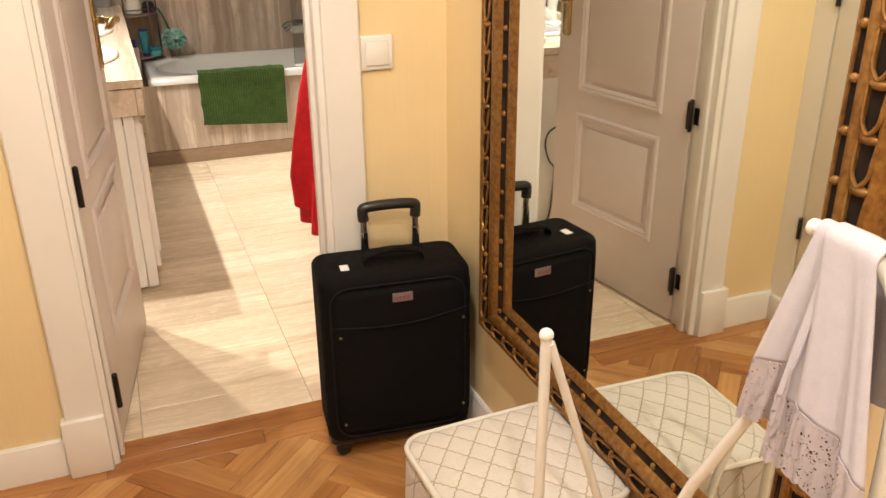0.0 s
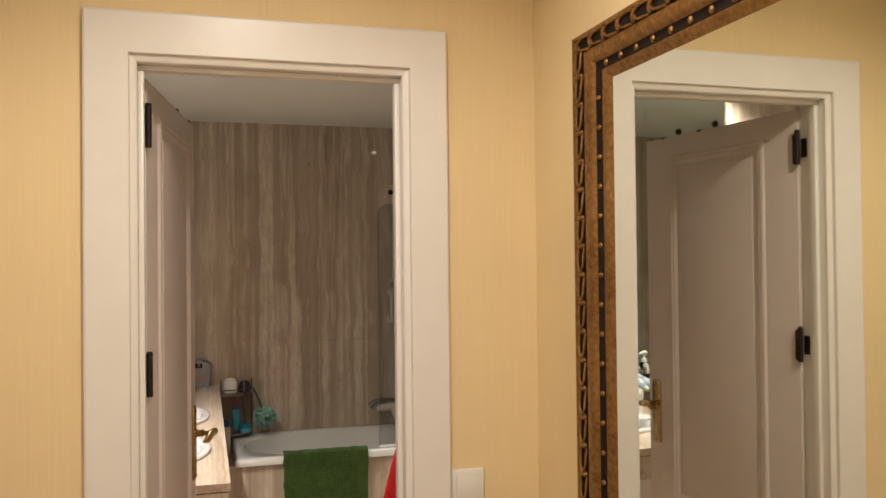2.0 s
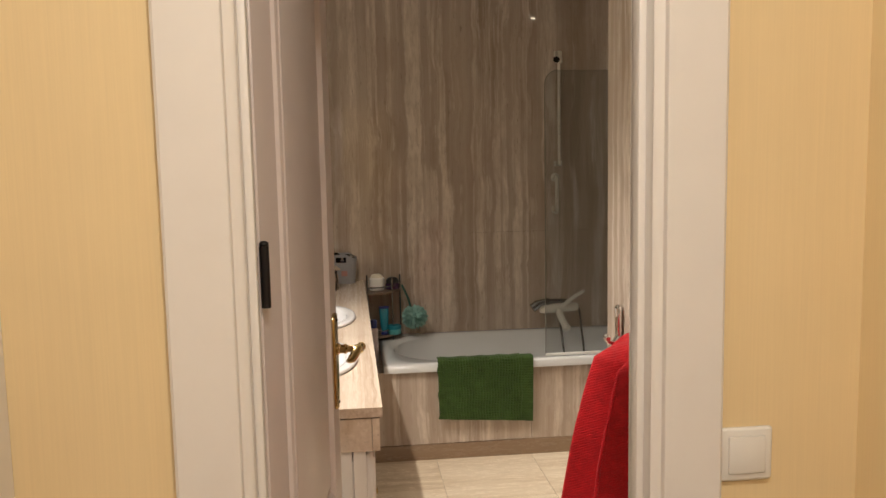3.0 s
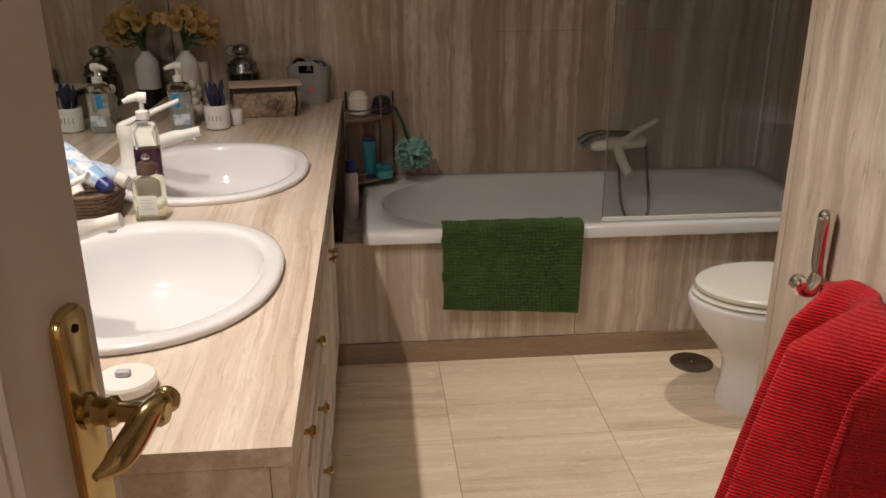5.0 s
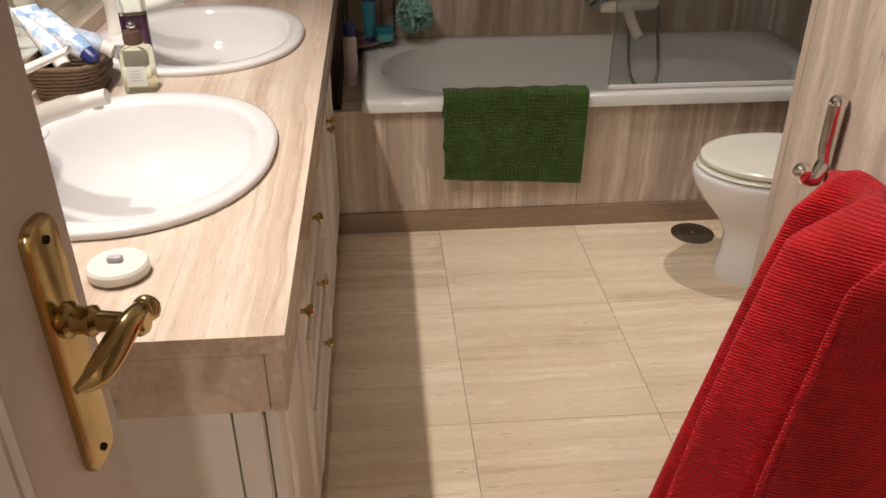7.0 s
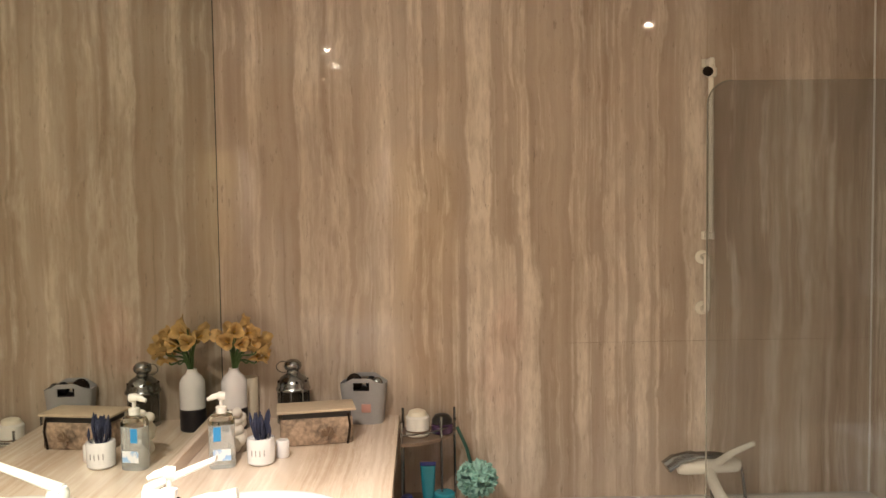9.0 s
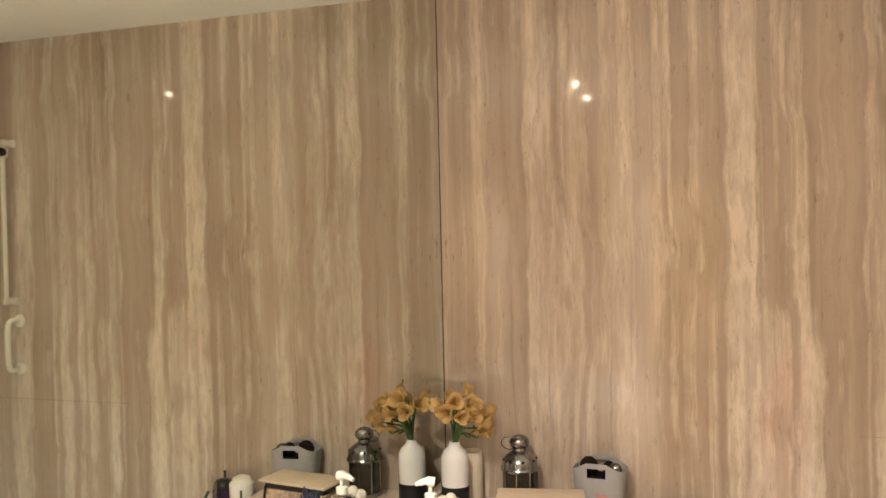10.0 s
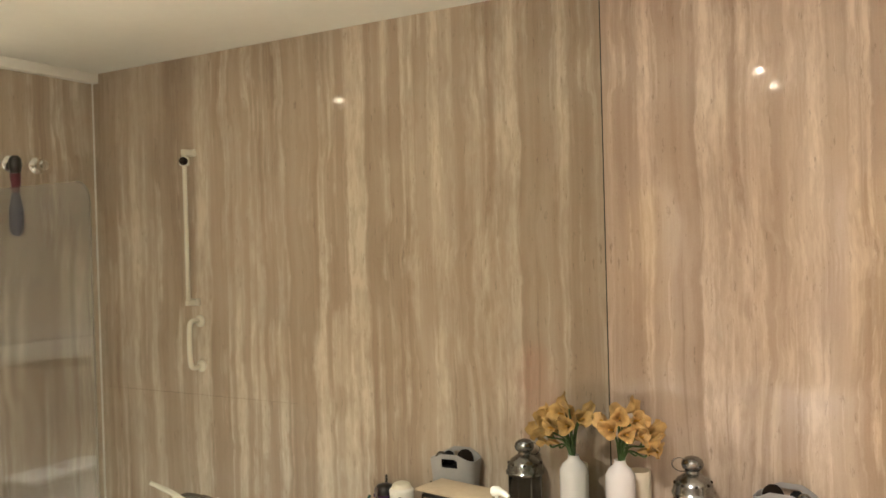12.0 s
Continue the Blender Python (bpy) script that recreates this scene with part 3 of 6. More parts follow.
for k, (y1, y0) in enumerate(zip(ys, ys[1:])):
    for z0, z1, n in ((0.105, 2.022, 3), (2.036, HALL_Z - 0.02, 2)):
        d = part("wardrobe_door", boxes(((WX - 0.026, y0 + 0.002, z0), (WX, y1 - 0.002, z1)), bevel=0.003), M["white"], wardrobe)
        for a, b in (((0.10, 0.80), (0.90, 1.84)) if n == 3 else ((0.08, z1 - z0 - 0.08),)):
            bm = bmesh.new()
            prof = [(0.0, 0.0), (0.003, 0.007), (0.010, 0.010), (0.018, 0.005), (0.026, 0.0)]
            rings = [[bm.verts.new((WX + h + 0.0004, y0 + 0.09 + e if sy < 0 else y1 - 0.09 - e, z0 + a + e if sz < 0 else z0 + b - e)) for e, h in prof] for sy, sz in ((-1, -1), (1, -1), (1, 1), (-1, 1))]
            for q in range(4):
                for i in range(4):
                    bm.faces.new((rings[q][i], rings[(q + 1) % 4][i], rings[(q + 1) % 4][i + 1], rings[q][i + 1]))
            part("panel_moulding", bm, M["white"], d, angle=25)
        hy = y1 if k % 2 == 0 else y0
        for z in ((0.34, 1.10, 1.82) if n == 3 else (2.13, 2.30)):
            part("hinge", tube(bmesh.new(), [(WX + 0.006, hy, z), (WX + 0.006, hy, z + 0.075)], 0.0075, 10), M["iron"], d, "black iron hinge")

# ---- hall ceiling lights and bathroom downlights ----
glow = Nodes("lamp_glow")
glow.set(Base_Color=(1, 0.9, 0.75, 1), Emission_Color=(1.0, 0.82, 0.6, 1), Emission_Strength=500.0)
for x, y, z in [(x, y, HALL_Z) for x, y in HALL_LAMPS] + [(x, y, BATH_Z) for x, y, *_ in BATH_LAMPS]:
    lampthing = thing("downlight", "small recessed white ceiling downlight, switched on", "ceiling light", (x, y, z), group="ceiling downlights")
    bm = bmesh.new()
    rings = [[bm.verts.new((x + r * math.cos(2 * math.pi * k / 28), y + r * math.sin(2 * math.pi * k / 28), z + h)) for k in range(28)] for r, h in ((0.020, 0.0), (0.021, -0.006), (0.036, -0.007), (0.040, -0.004), (0.041, 0.0))]
    ring_faces(bm, rings, True, False, False)
    part("ring", bm, M["white"], lampthing)
    bm = bmesh.new()
    lathe(bm, [(0.019, -0.003), (0.019, -0.001)], (x, y, z), 24)
    part("lamp_lens", bm, glow.mat, lampthing, "glowing warm lamp lens")

# ---- light switch ----
switch = thing("light_switch", "white square rocker light switch on the yellow wall", "light switch", (0.920, DY0, 1.048))
cx, cz = 0.920, 1.048
part("cover_frame", boxes(((cx - 0.0445, DY0 - 0.010, cz - 0.0445), (cx + 0.0445, DY0, cz + 0.0445)), bevel=0.006, segments=3), M["plastic"], switch)
part("rocker", boxes(((cx - 0.031, DY0 - 0.0145, cz - 0.031), (cx + 0.031, DY0 - 0.009, cz + 0.031)), bevel=0.0035, segments=2), M["plastic"], switch)

# ---- gilt mirror ----
MY0, MY1, MZ0, MZ1 = 0.770, 1.845, 0.40, 2.095
mirror = thing("wall_mirror", "large gilt wooden mirror with carved moulding, its hollows' shade coloured dark, on the hall wall", "mirror", (HX1, (MY0 + MY1) / 2, MZ0))
GX = 1.080
part("mirror_glass", boxes(((GX, 0.834, MZ0 + 0.10), (GX + 0.004, 1.70, MZ1 - 0.10))), M["mirror_old"], mirror, "old silvered mirror glass", smooth=False)
part("backing_board", boxes(((GX + 0.005, MY0 + 0.02, MZ0 + 0.02), (HX1 - 0.001, MY1 - 0.02, MZ1 - 0.02))), M["dark"], mirror)
# (inwards from the outer edge, proud of the wall)
FR = [(0.0, 0.004), (0.0, 0.046), (0.003, 0.052), (0.007, 0.052), (0.010, 0.049), (0.042, 0.049), (0.046, 0.053), (0.054, 0.056), (0.064, 0.055), (0.072, 0.050), (0.075, 0.045), (0.094, 0.043), (0.097, 0.046), (0.103, 0.044), (0.112, 0.038), (0.116, 0.035)]
corners = [(MY1, MZ0, -1.35, 1), (MY1, MZ1, -1.35, -1), (MY0, MZ1, 0.66, -1), (MY0, MZ0, 0.66, 1)]
frame_sides = []
for k in range(4):
    bm = bmesh.new()
    rings = [[bm.verts.new((HX1 - h, y + sy * d, z + sz * d)) for d, h in FR] for y, z, sy, sz in (corners[k], corners[(k + 1) % 4])]
    for i in range(len(FR) - 1):
        bm.faces.new((rings[0][i], rings[1][i], rings[1][i + 1], rings[0][i + 1]))
    side_ob = part("frame_side", bm, M["gilt"], mirror, "gilt carved frame moulding", angle=60)
    # two shallow bands coloured near-black in place of the shade of deep carving
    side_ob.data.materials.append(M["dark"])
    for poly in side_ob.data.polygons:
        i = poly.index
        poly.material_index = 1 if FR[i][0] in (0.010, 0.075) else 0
    frame_sides.append(side_ob)
# shallow strip, a hollow's shade put into its dark colour, with gilt arches and bosses between them, and a strip of
# small bosses inside it
rim = bmesh.new()
tube(rim, curve([(0.0140, 0.026, 0.001), (0.0130, 0.008, 0.003), (0.0110, -0.012, 0.004), (0.0, -0.025, 0.005), (-0.0110, -0.012, 0.004), (-0.0130, 0.008, 0.003), (-0.0140, 0.026, 0.001)], 4), 0.0028, 7)
rim_me = mesh_of("arch", rim, M["gilt"])
boss = bmesh.new()
ball(boss, (0, 0, 0), 0.0085, 10, 1.75, 0.85, 0.75)
boss_me = mesh_of("boss", boss, M["gilt"])
bead = bmesh.new()
ball(bead, (0, 0, 0), 0.0062, 10, 1.2, 1.0, 0.7)
bead_me = mesh_of("bead", bead, M["gilt"])


def ornament(me, name, k, along, inward, proud, parent, tilt=0.0):
    """Sets an ornament on side k of the frame."""
    (y0, z0, sy, sz), (y1, z1, _, _) = corners[k], corners[(k + 1) % 4]
    d = Vector((0, y1 - y0, z1 - z0)).normalized()
    inn = Vector((0, sy, 0)) if abs(d.z) > 0.5 else Vector((0, 0, sz))
    p = Vector((HX1 - proud, y0, z0)) + d * along + inn * inward
    n_in = inn.normalized()
    outv = Vector((-math.cos(tilt), 0, 0)) - n_in * math.sin(tilt)
    ob = new(name, me)
    ob.parent = parent
    if k in (2, 3):
        d = -d
    xa = d.cross(outv)
    ob.matrix_basis = Matrix.Translation(p - LOCAL[mirror]) @ Matrix((xa, d, outv)).transposed().to_4x4()
    return ob


for k in range(4):
    (y0, z0, *_), (y1, z1, *_) = corners[k], corners[(k + 1) % 4]
    length = abs(y1 - y0) + abs(z1 - z0)
    n = round((length - 0.06) / 0.060)
    for i in range(n):
        a = 0.03 + (length - 0.06) * (i + 0.5) / n
        ornament(rim_me, "arch", k, a, 0.026, 0.0495, frame_sides[k])
        ornament(boss_me, "boss", k, a - 0.030, 0.026, 0.0500, frame_sides[k])
        if 0.09 < a < length - 0.09:
            ornament(bead_me, "bead", k, a - 0.030, 0.085, 0.0455, frame_sides[k])

# ---- vanity ----
CY0, CX1, CZ = 3.235, 0.375, 0.83
BASINS = [(0.04, 3.815), (0.04, 4.59)]
BRX, BRY = 0.272, 0.318


def oval(cx, cy, rx, ry, n=48, p=2.25):
    out = []
    for k in range(n):
        a = 2 * math.pi * k / n
        c, s = math.cos(a), math.sin(a)
        out.append((cx + rx * math.copysign(abs(c) ** (2 / p), c), cy + ry * math.copysign(abs(s) ** (2 / p), s)))
    return out


def holed_top(x0, x1, y0, y1, z, holes, bm):
    """A flat sheet with oval holes, made by joining the outline to each hole band by band."""
    cuts = [y0] + [(holes[k][1] + holes[k + 1][1]) / 2 for k in range(len(holes) - 1)] + [y1]
    for (cx, cy), a, b in zip(holes, cuts, cuts[1:]):
        o = oval(cx, cy, BRX * 0.9, BRY * 0.9)
        inner = [bm.verts.new((x, y, z)) for x, y in o]
        outer = []
        for x, y in o:
            dx, dy = x - cx, y - cy
            k = min([((x1 if dx > 0 else x0) - cx) / dx if abs(dx) > 1e-6 else 1e9, ((b if dy > 0 else a) - cy) / dy if abs(dy) > 1e-6 else 1e9])
            outer.append(bm.verts.new((cx + dx * k, cy + dy * k, z)))
        n = len(o)
        for i in range(n):
            j = (i + 1) % n
            bm.faces.new((inner[i], inner[j], outer[j], outer[i]))
            pi, pj = outer[i].co, outer[j].co
            if abs(pi.x - pj.x) > 1e-5 and abs(pi.y - pj.y) > 1e-5:
                cxx = x1 if max(pi.x, pj.x) > cx else x0
                cyy = b if max(pi.y, pj.y) > cy else a
                bm.faces.new((outer[i], outer[j], bm.verts.new((cxx, cyy, z))))


bm = bmesh.new()
holed_top(XL, CX1, CY0, YB, CZ, BASINS, bm)
box(bm, (CX1 - 0.02, CY0, CZ - 0.028), (CX1, YB, CZ - 0.0002))
box(bm, (XL, CY0, CZ - 0.028), (CX1 - 0.02, CY0 + 0.02, CZ - 0.0002))
counter = thing("vanity_counter", "beige travertine vanity worktop with two drop-in washbasins", "worktop", (0.05, CY0, CZ - 0.028))
part("top_slab", bm, M["top"], counter, smooth=False)
part("apron_front", boxes(((CX1 - 0.03, CY0 + 0.008, 0.70), (CX1 - 0.008, YB, CZ - 0.034)), bevel=0.001, segments=1), M["top"], counter, smooth=False)
part("apron_end", boxes(((XL, CY0 + 0.008, 0.70), (CX1 - 0.031, CY0 + 0.028, CZ - 0.034)), bevel=0.001, segments=1), M["top"], counter, smooth=False)
# grout-coloured strip added to darken the line where the slab overhang casts shade
part("shadow_joint", boxes(((CX1 - 0.03, CY0 + 0.016, CZ - 0.036), (CX1 - 0.016, YB, CZ - 0.0285)), ((XL, CY0 + 0.016, CZ - 0.036), (CX1 - 0.031, CY0 + 0.028, CZ - 0.0285))), M["grout"], counter, smooth=False)
part("upstand", boxes(((XL, CY0 + 0.002, CZ + 0.0005), (XL + 0.022, YB, CZ + 0.045)), bevel=0.002, segments=1), M["top"], counter, smooth=False)

vmirror = thing("vanity_mirror", "large frameless wall mirror above the vanity up to the ceiling", "mirror", (XL, 4.4, CZ + 0.046))
part("mirror_glass", boxes(((XL - 0.012, CY0 + 0.002, CZ + 0.0465), (XL + 0.004, YB - 0.003, BATH_Z - 0.002))), M["mirror"], vmirror, smooth=False)
part("glass_edge", boxes(((XL - 0.012, YB - 0.003, CZ + 0.0465), (XL + 0.0055, YB - 0.0005, BATH_Z - 0.002))), M["glass_edge"], vmirror, "dark mirror edge in the corner", smooth=False)


def basin(cx, cy):
    b = thing("washbasin", "white oval ceramic drop-in washbasin in the stone worktop", "washbasin", (cx, cy, CZ), group="washbasins")
    bm = bmesh.new()
    prof = [(0.985, 0.987, 0.0003, 0), (0.997, 0.997, 0.005, 0), (1.0, 1.0, 0.010, 0), (0.992, 0.993, 0.014, 0), (0.965, 0.97, 0.0165, 0), (0.90, 0.91, 0.0155, 0), (0.85, 0.865, 0.0135, 0.004), (0.828, 0.845, 0.010, 0.008), (0.812, 0.83, 0.0, 0.012), (0.795, 0.812, -0.025, 0.016), (0.74, 0.755, -0.075, 0.022), (0.61, 0.62, -0.12, 0.026), (0.42, 0.42, -0.142, 0.03), (0.2, 0.2, -0.153, 0.03), (0.09, 0.08, -0.156, 0.03)]
    rings = [[bm.verts.new((x, y, CZ + z)) for x, y in oval(cx + sh, cy, BRX * kx, BRY * ky, 56)] for kx, ky, z, sh in prof]
    ring_faces(bm, rings, True, False, True)
    part("bowl", bm, M["ceramic"], b, angle=60)
    part("waste", lathe(bmesh.new(), [(0.022, 0), (0.022, 0.003), (0.014, 0.004), (0.012, 0.001)], (cx + 0.03, cy, CZ - 0.156), 20), M["chrome"], b, "chrome waste")
    part("tap_ledge", boxes(((cx - BRX * 0.93, cy - 0.10, CZ + 0.012), (cx - BRX * 0.60, cy + 0.10, CZ + 0.024)), bevel=0.008, segments=3), M["ceramic"], b)
    return b


def basin_tap(cx, cy):
    x = cx - BRX * 0.76
    t = thing("basin_tap", "white enamelled single-lever basin mixer with a long flat lever", "tap", (x, cy, CZ + 0.024), group="basin taps")
    z = CZ + 0.024
    part("body", lathe(bmesh.new(), [(0.030, 0), (0.030, 0.006), (0.024, 0.014), (0.023, 0.075), (0.026, 0.082), (0.026, 0.105), (0.021, 0.118), (0.010, 0.122)], (x, cy, z), 24), M["plastic"], t)
    bm = bmesh.new()
    tube(bm, curve([(x + 0.005, cy, z + 0.030), (x + 0.09, cy, z + 0.068), (x + 0.195, cy, z + 0.094)], 5), [0.021] * 4 + [0.018] * 4 + [0.014] * 3, 14)
    part("spout", bm, M["plastic"], t)
    part("aerator", lathe(bmesh.new(), [(0.009, 0), (0.009, 0.010)], (x + 0.176, cy, z + 0.072), 16), M["plastic"], t)
    bm = bmesh.new()
    rings = []
    for k in range(9):
        s = k / 8
        px, pz = x - 0.012 + 0.16 * s, z + 0.112 + 0.066 * s
        w, h = 0.022 - 0.008 * s, 0.011 - 0.005 * s
        rings.append([bm.verts.new((px, cy + a * w * 2, pz + b * h * 2)) for a, b in rounded_rect(1, 1, 0.42, 3)])
    ring_faces(bm, rings)
    part("lever", bm, M["plastic"], t)
    return t


for c in BASINS:
    basin(*c)
    basin_tap(*c)

cab = thing("vanity_cabinet", "white lacquered vanity cabinet with panelled doors, drawers and brass knobs", "cabinet", (0.03, 4.1, 0.0))
part("plinth", boxes(((XL, 3.32, 0), (0.29, 4.995, 0.08))), M["white"], cab)
part("carcass", boxes(((XL, 3.275, 0.08), (0.325, 4.995, 0.66))), M["white"], cab)
part("end_panel", boxes(((XL, 3.262, 0.02), (0.285, 3.2745, 0.699)), bevel=0.0015, segments=1), M["white"], cab)
part("corner_post", boxes(((0.288, 3.262, 0.02), (0.326, 3.2745, 0.699)), bevel=0.0015, segments=1), M["white"], cab)


def front(y0, y1, z0, z1, knob, name):
    d = part(name, boxes(((0.3265, y0, z0), (0.345, y1, z1)), bevel=0.002), M["white"], cab)
    bm = bmesh.new()
    m = 0.045
    prof = [(0.0, 0.0), (0.003, 0.006), (0.009, 0.008), (0.015, 0.004), (0.022, 0.0)]
    rings = [[bm.verts.new((0.3454 + h, y0 + m + e if sy < 0 else y1 - m - e, z0 + m + e if sz < 0 else z1 - m - e)) for e, h in prof] for sy, sz in ((-1, -1), (1, -1), (1, 1), (-1, 1))]
    for q in range(4):
        for i in range(4):
            bm.faces.new((rings[q][i], rings[(q + 1) % 4][i], rings[(q + 1) % 4][i + 1], rings[q][i + 1]))
    part("panel_moulding", bm, M["white"], d, angle=25)
    ky, kz = knob
    part("knob", lathe(bmesh.new(), [(0.009, 0), (0.009, 0.003), (0.005, 0.006), (0.005, 0.014), (0.011, 0.019), (0.012, 0.024), (0.008, 0.029), (0.003, 0.030)], (0.345, ky, kz), 16, m=pose(0, 0, 0, 0, 90, 0).to_3x3()), M["brass"], d, "small turned brass knob")


front(3.29, 3.635, 0.09, 0.695, (3.605, 0.615), "door")
for z0, z1 in ((0.09, 0.36), (0.365, 0.535), (0.54, 0.695)):
    front(3.64, 4.27, z0, z1, (3.955, (z0 + z1) / 2 + 0.06 * (z1 < 0.4)), "drawer")
front(4.275, 4.63, 0.09, 0.695, (4.60, 0.56), "door")
front(4.635, 4.985, 0.09, 0.695, (4.665, 0.56), "door")

# ---- bath ----
BX0, BX1, BY0, BY1, BZ = 0.445, XR - 0.001, 4.975, YB - 0.001, 0.505
surround = thing("bath_surround", "travertine panel and dark plinth along the bath front", "bath surround", (1.2, 5.0, 0), kind=ST)
part("front_slab", boxes(((0.348, 5.0, 0.082), (1.20 - g, 5.02, 0.462))), M["slab"], surround, smooth=False)
part("front_slab", boxes(((1.20 + g, 5.0, 0.082), (1.92 - g, 5.02, 0.462))), M["slab"], surround, smooth=False)
part("front_slab", boxes(((1.92 + g, 5.0, 0.082), (XR, 5.02, 0.462))), M["slab"], surround, smooth=False)
plinth_stone = travertine("travertine_plinth", "x", (0.36, 0.255, 0.165), (0.28, 0.19, 0.12), (0.2, 0.13, 0.08), 0.2)
part("plinth", boxes(((0.33, 4.992, 0.001), (XR, 5.02, 0.080))), plinth_stone, surround, smooth=False)
part("end_ledge", boxes(((CX1 + 0.001, 5.021, 0.0), (BX0 - 0.001, YB - 0.001, 0.455))), M["slab"], surround, smooth=False)

tub = thing("bathtub", "white enamelled built-in bathtub with a rolled rim", "bathtub", (1.3, 5.36, 0.1))
bm = bmesh.new()
cx, cy = (BX0 + BX1) / 2, (BY0 + BY1) / 2
w, h = BX1 - BX0, BY1 - BY0


def tub_ring(x0, x1, y0, y1, z, r):
    return [bm.verts.new(((x0 + x1) / 2 + a, (y0 + y1) / 2 + b, z)) for a, b in rounded_rect(x1 - x0, y1 - y0, r, 10)]


rings = [tub_ring(BX0, BX1, BY0, BY1, BZ - 0.042, 0.012), tub_ring(BX0, BX1, BY0, BY1, BZ - 0.008, 0.014), tub_ring(BX0 + 0.008, BX1 - 0.008, BY0 + 0.008, BY1 - 0.008, BZ, 0.018),
         tub_ring(BX0 + 0.065, BX1 - 0.10, BY0 + 0.055, BY1 - 0.055, BZ - 0.002, 0.315), tub_ring(BX0 + 0.077, BX1 - 0.11, BY0 + 0.066, BY1 - 0.066, BZ - 0.014, 0.305),
         tub_ring(BX0 + 0.085, BX1 - 0.125, BY0 + 0.078, BY1 - 0.078, BZ - 0.07, 0.25), tub_ring(BX0 + 0.17, BX1 - 0.16, BY0 + 0.10, BY1 - 0.10, BZ - 0.24, 0.23), tub_ring(BX0 + 0.26, BX1 - 0.20, BY0 + 0.14, BY1 - 0.14, BZ - 0.36, 0.19), tub_ring(BX0 + 0.34, BX1 - 0.27, BY0 + 0.20, BY1 - 0.20, BZ - 0.39, 0.13)]
ring_faces(bm, rings, True, False, True)
part("shell", bm, M["enamel"], tub, angle=50)
part("waste", lathe(bmesh.new(), [(0.03, 0), (0.03, 0.003), (0.02, 0.004)], (BX1 - 0.42, cy, BZ - 0.39), 20), M["chrome"], tub)
part("overflow", lathe(bmesh.new(), [(0.03, 0), (0.028, 0.008), (0.02, 0.010)], (BX1 - 0.155, cy, BZ - 0.13), 20, m=pose(0, 0, 0, 0, -80, 0).to_3x3()), M["chrome"], tub)

# glass screen on the bath
screen = thing("bath_screen", "clear glass bath screen with a rounded corner and white profile", "bath screen", (1.7, 5.03, BZ))
bm = bmesh.new()
GX0, GX1, GZ0, GZ1, GR = 1.285, XR - 0.03, BZ + 0.012, 1.955, 0.07
outline = [(GX1, GZ0), (GX1, GZ1), (GX0 + GR, GZ1)] + [(GX0 + GR - GR * math.sin(radians(a)), GZ1 - GR + GR * math.cos(radians(a))) for a in range(10, 91, 10)] + [(GX0, GZ0)]
ring_faces(bm, [[bm.verts.new((x, y, z)) for x, z in outline] for y in (5.028, 5.034)])
pane = part("pane", bm, M["glass"], screen, "clear glass pane", smooth=False)
pane.visible_shadow = False
part("maker_label", boxes(((GX1 - 0.060, 5.0265, GZ1 - 0.032), (GX1 - 0.026, 5.0275, GZ1 - 0.018))), M["dark"], screen, "small dark sticker")
part("wall_profile", boxes(((GX1 - 0.012, 5.012, BZ + 0.001), (XR - 0.001, 5.050, GZ1 + 0.012)), bevel=0.004), M["plastic"], screen, "white wall profile")
part("seal_strip", boxes(((GX0, 5.026, BZ + 0.0005), (GX1, 5.036, BZ + 0.013))), M["plastic"], screen)
edge_pts = [(x, 5.031, z) for x, z in outline[1:]]
part("edge", tube(bmesh.new(), edge_pts[1:], 0.0022, 6), M["pane_edge"], screen, "dark green polished glass edge")

# window over the toilet
window = thing("window_1", "white framed window with a closed white inner shutter and sill", "window", (XR, 4.7, 1.27), kind=ST)
for a, b in (((XR - 0.012, 4.30, 1.33), (XR + 0.10, 4.36, BATH_Z - 0.01)), ((XR - 0.012, 5.0, 1.33), (XR + 0.10, 5.06, BATH_Z - 0.01)), ((XR - 0.012, 4.36, BATH_Z - 0.06), (XR + 0.10, 5.0, BATH_Z - 0.01))):
    part("window_frame", boxes((a, b), bevel=0.004), M["white"], window)
part("window_sill", boxes(((XR - 0.03, 4.28, 1.25), (XR + 0.10, 5.06, 1.33)), bevel=0.006), M["white"], window)
for y0, y1 in ((4.362, 4.678), (4.682, 4.998)):
    sh = part("shutter", boxes(((XR + 0.002, y0, 1.335), (XR + 0.03, y1, BATH_Z - 0.065)), bevel=0.003), M["white"], window)
    part("panel", boxes(((XR - 0.003, y0 + 0.05, 1.39), (XR + 0.004, y1 - 0.05, BATH_Z - 0.12)), bevel=0.003), M["white"], sh)
for z in (1.40, 2.41):
    part("hinge", tube(bmesh.new(), [(XR - 0.004, 4.999, z), (XR - 0.004, 4.999, z + 0.06)], 0.007, 10), M["brass"], window)

# ---- toilet ----
TY = 4.625
wc = thing("toilet", "white ceramic toilet with its cream lid closed", "toilet", (1.8, TY, 0))


def egg(x0, x1, hw, z, n=40):
    """A ring rounded in front (low x) and straighter behind."""
    out = []
    for k in range(n):
        a = 2 * math.pi * k / n
        c, s = math.cos(a), math.sin(a)
        out.append(Vector(((x0 + x1) / 2 - (x1 - x0) / 2 * c, TY + hw * math.copysign(abs(s) ** (1.0 if c > 0 else 0.75), s), z)))
    return out


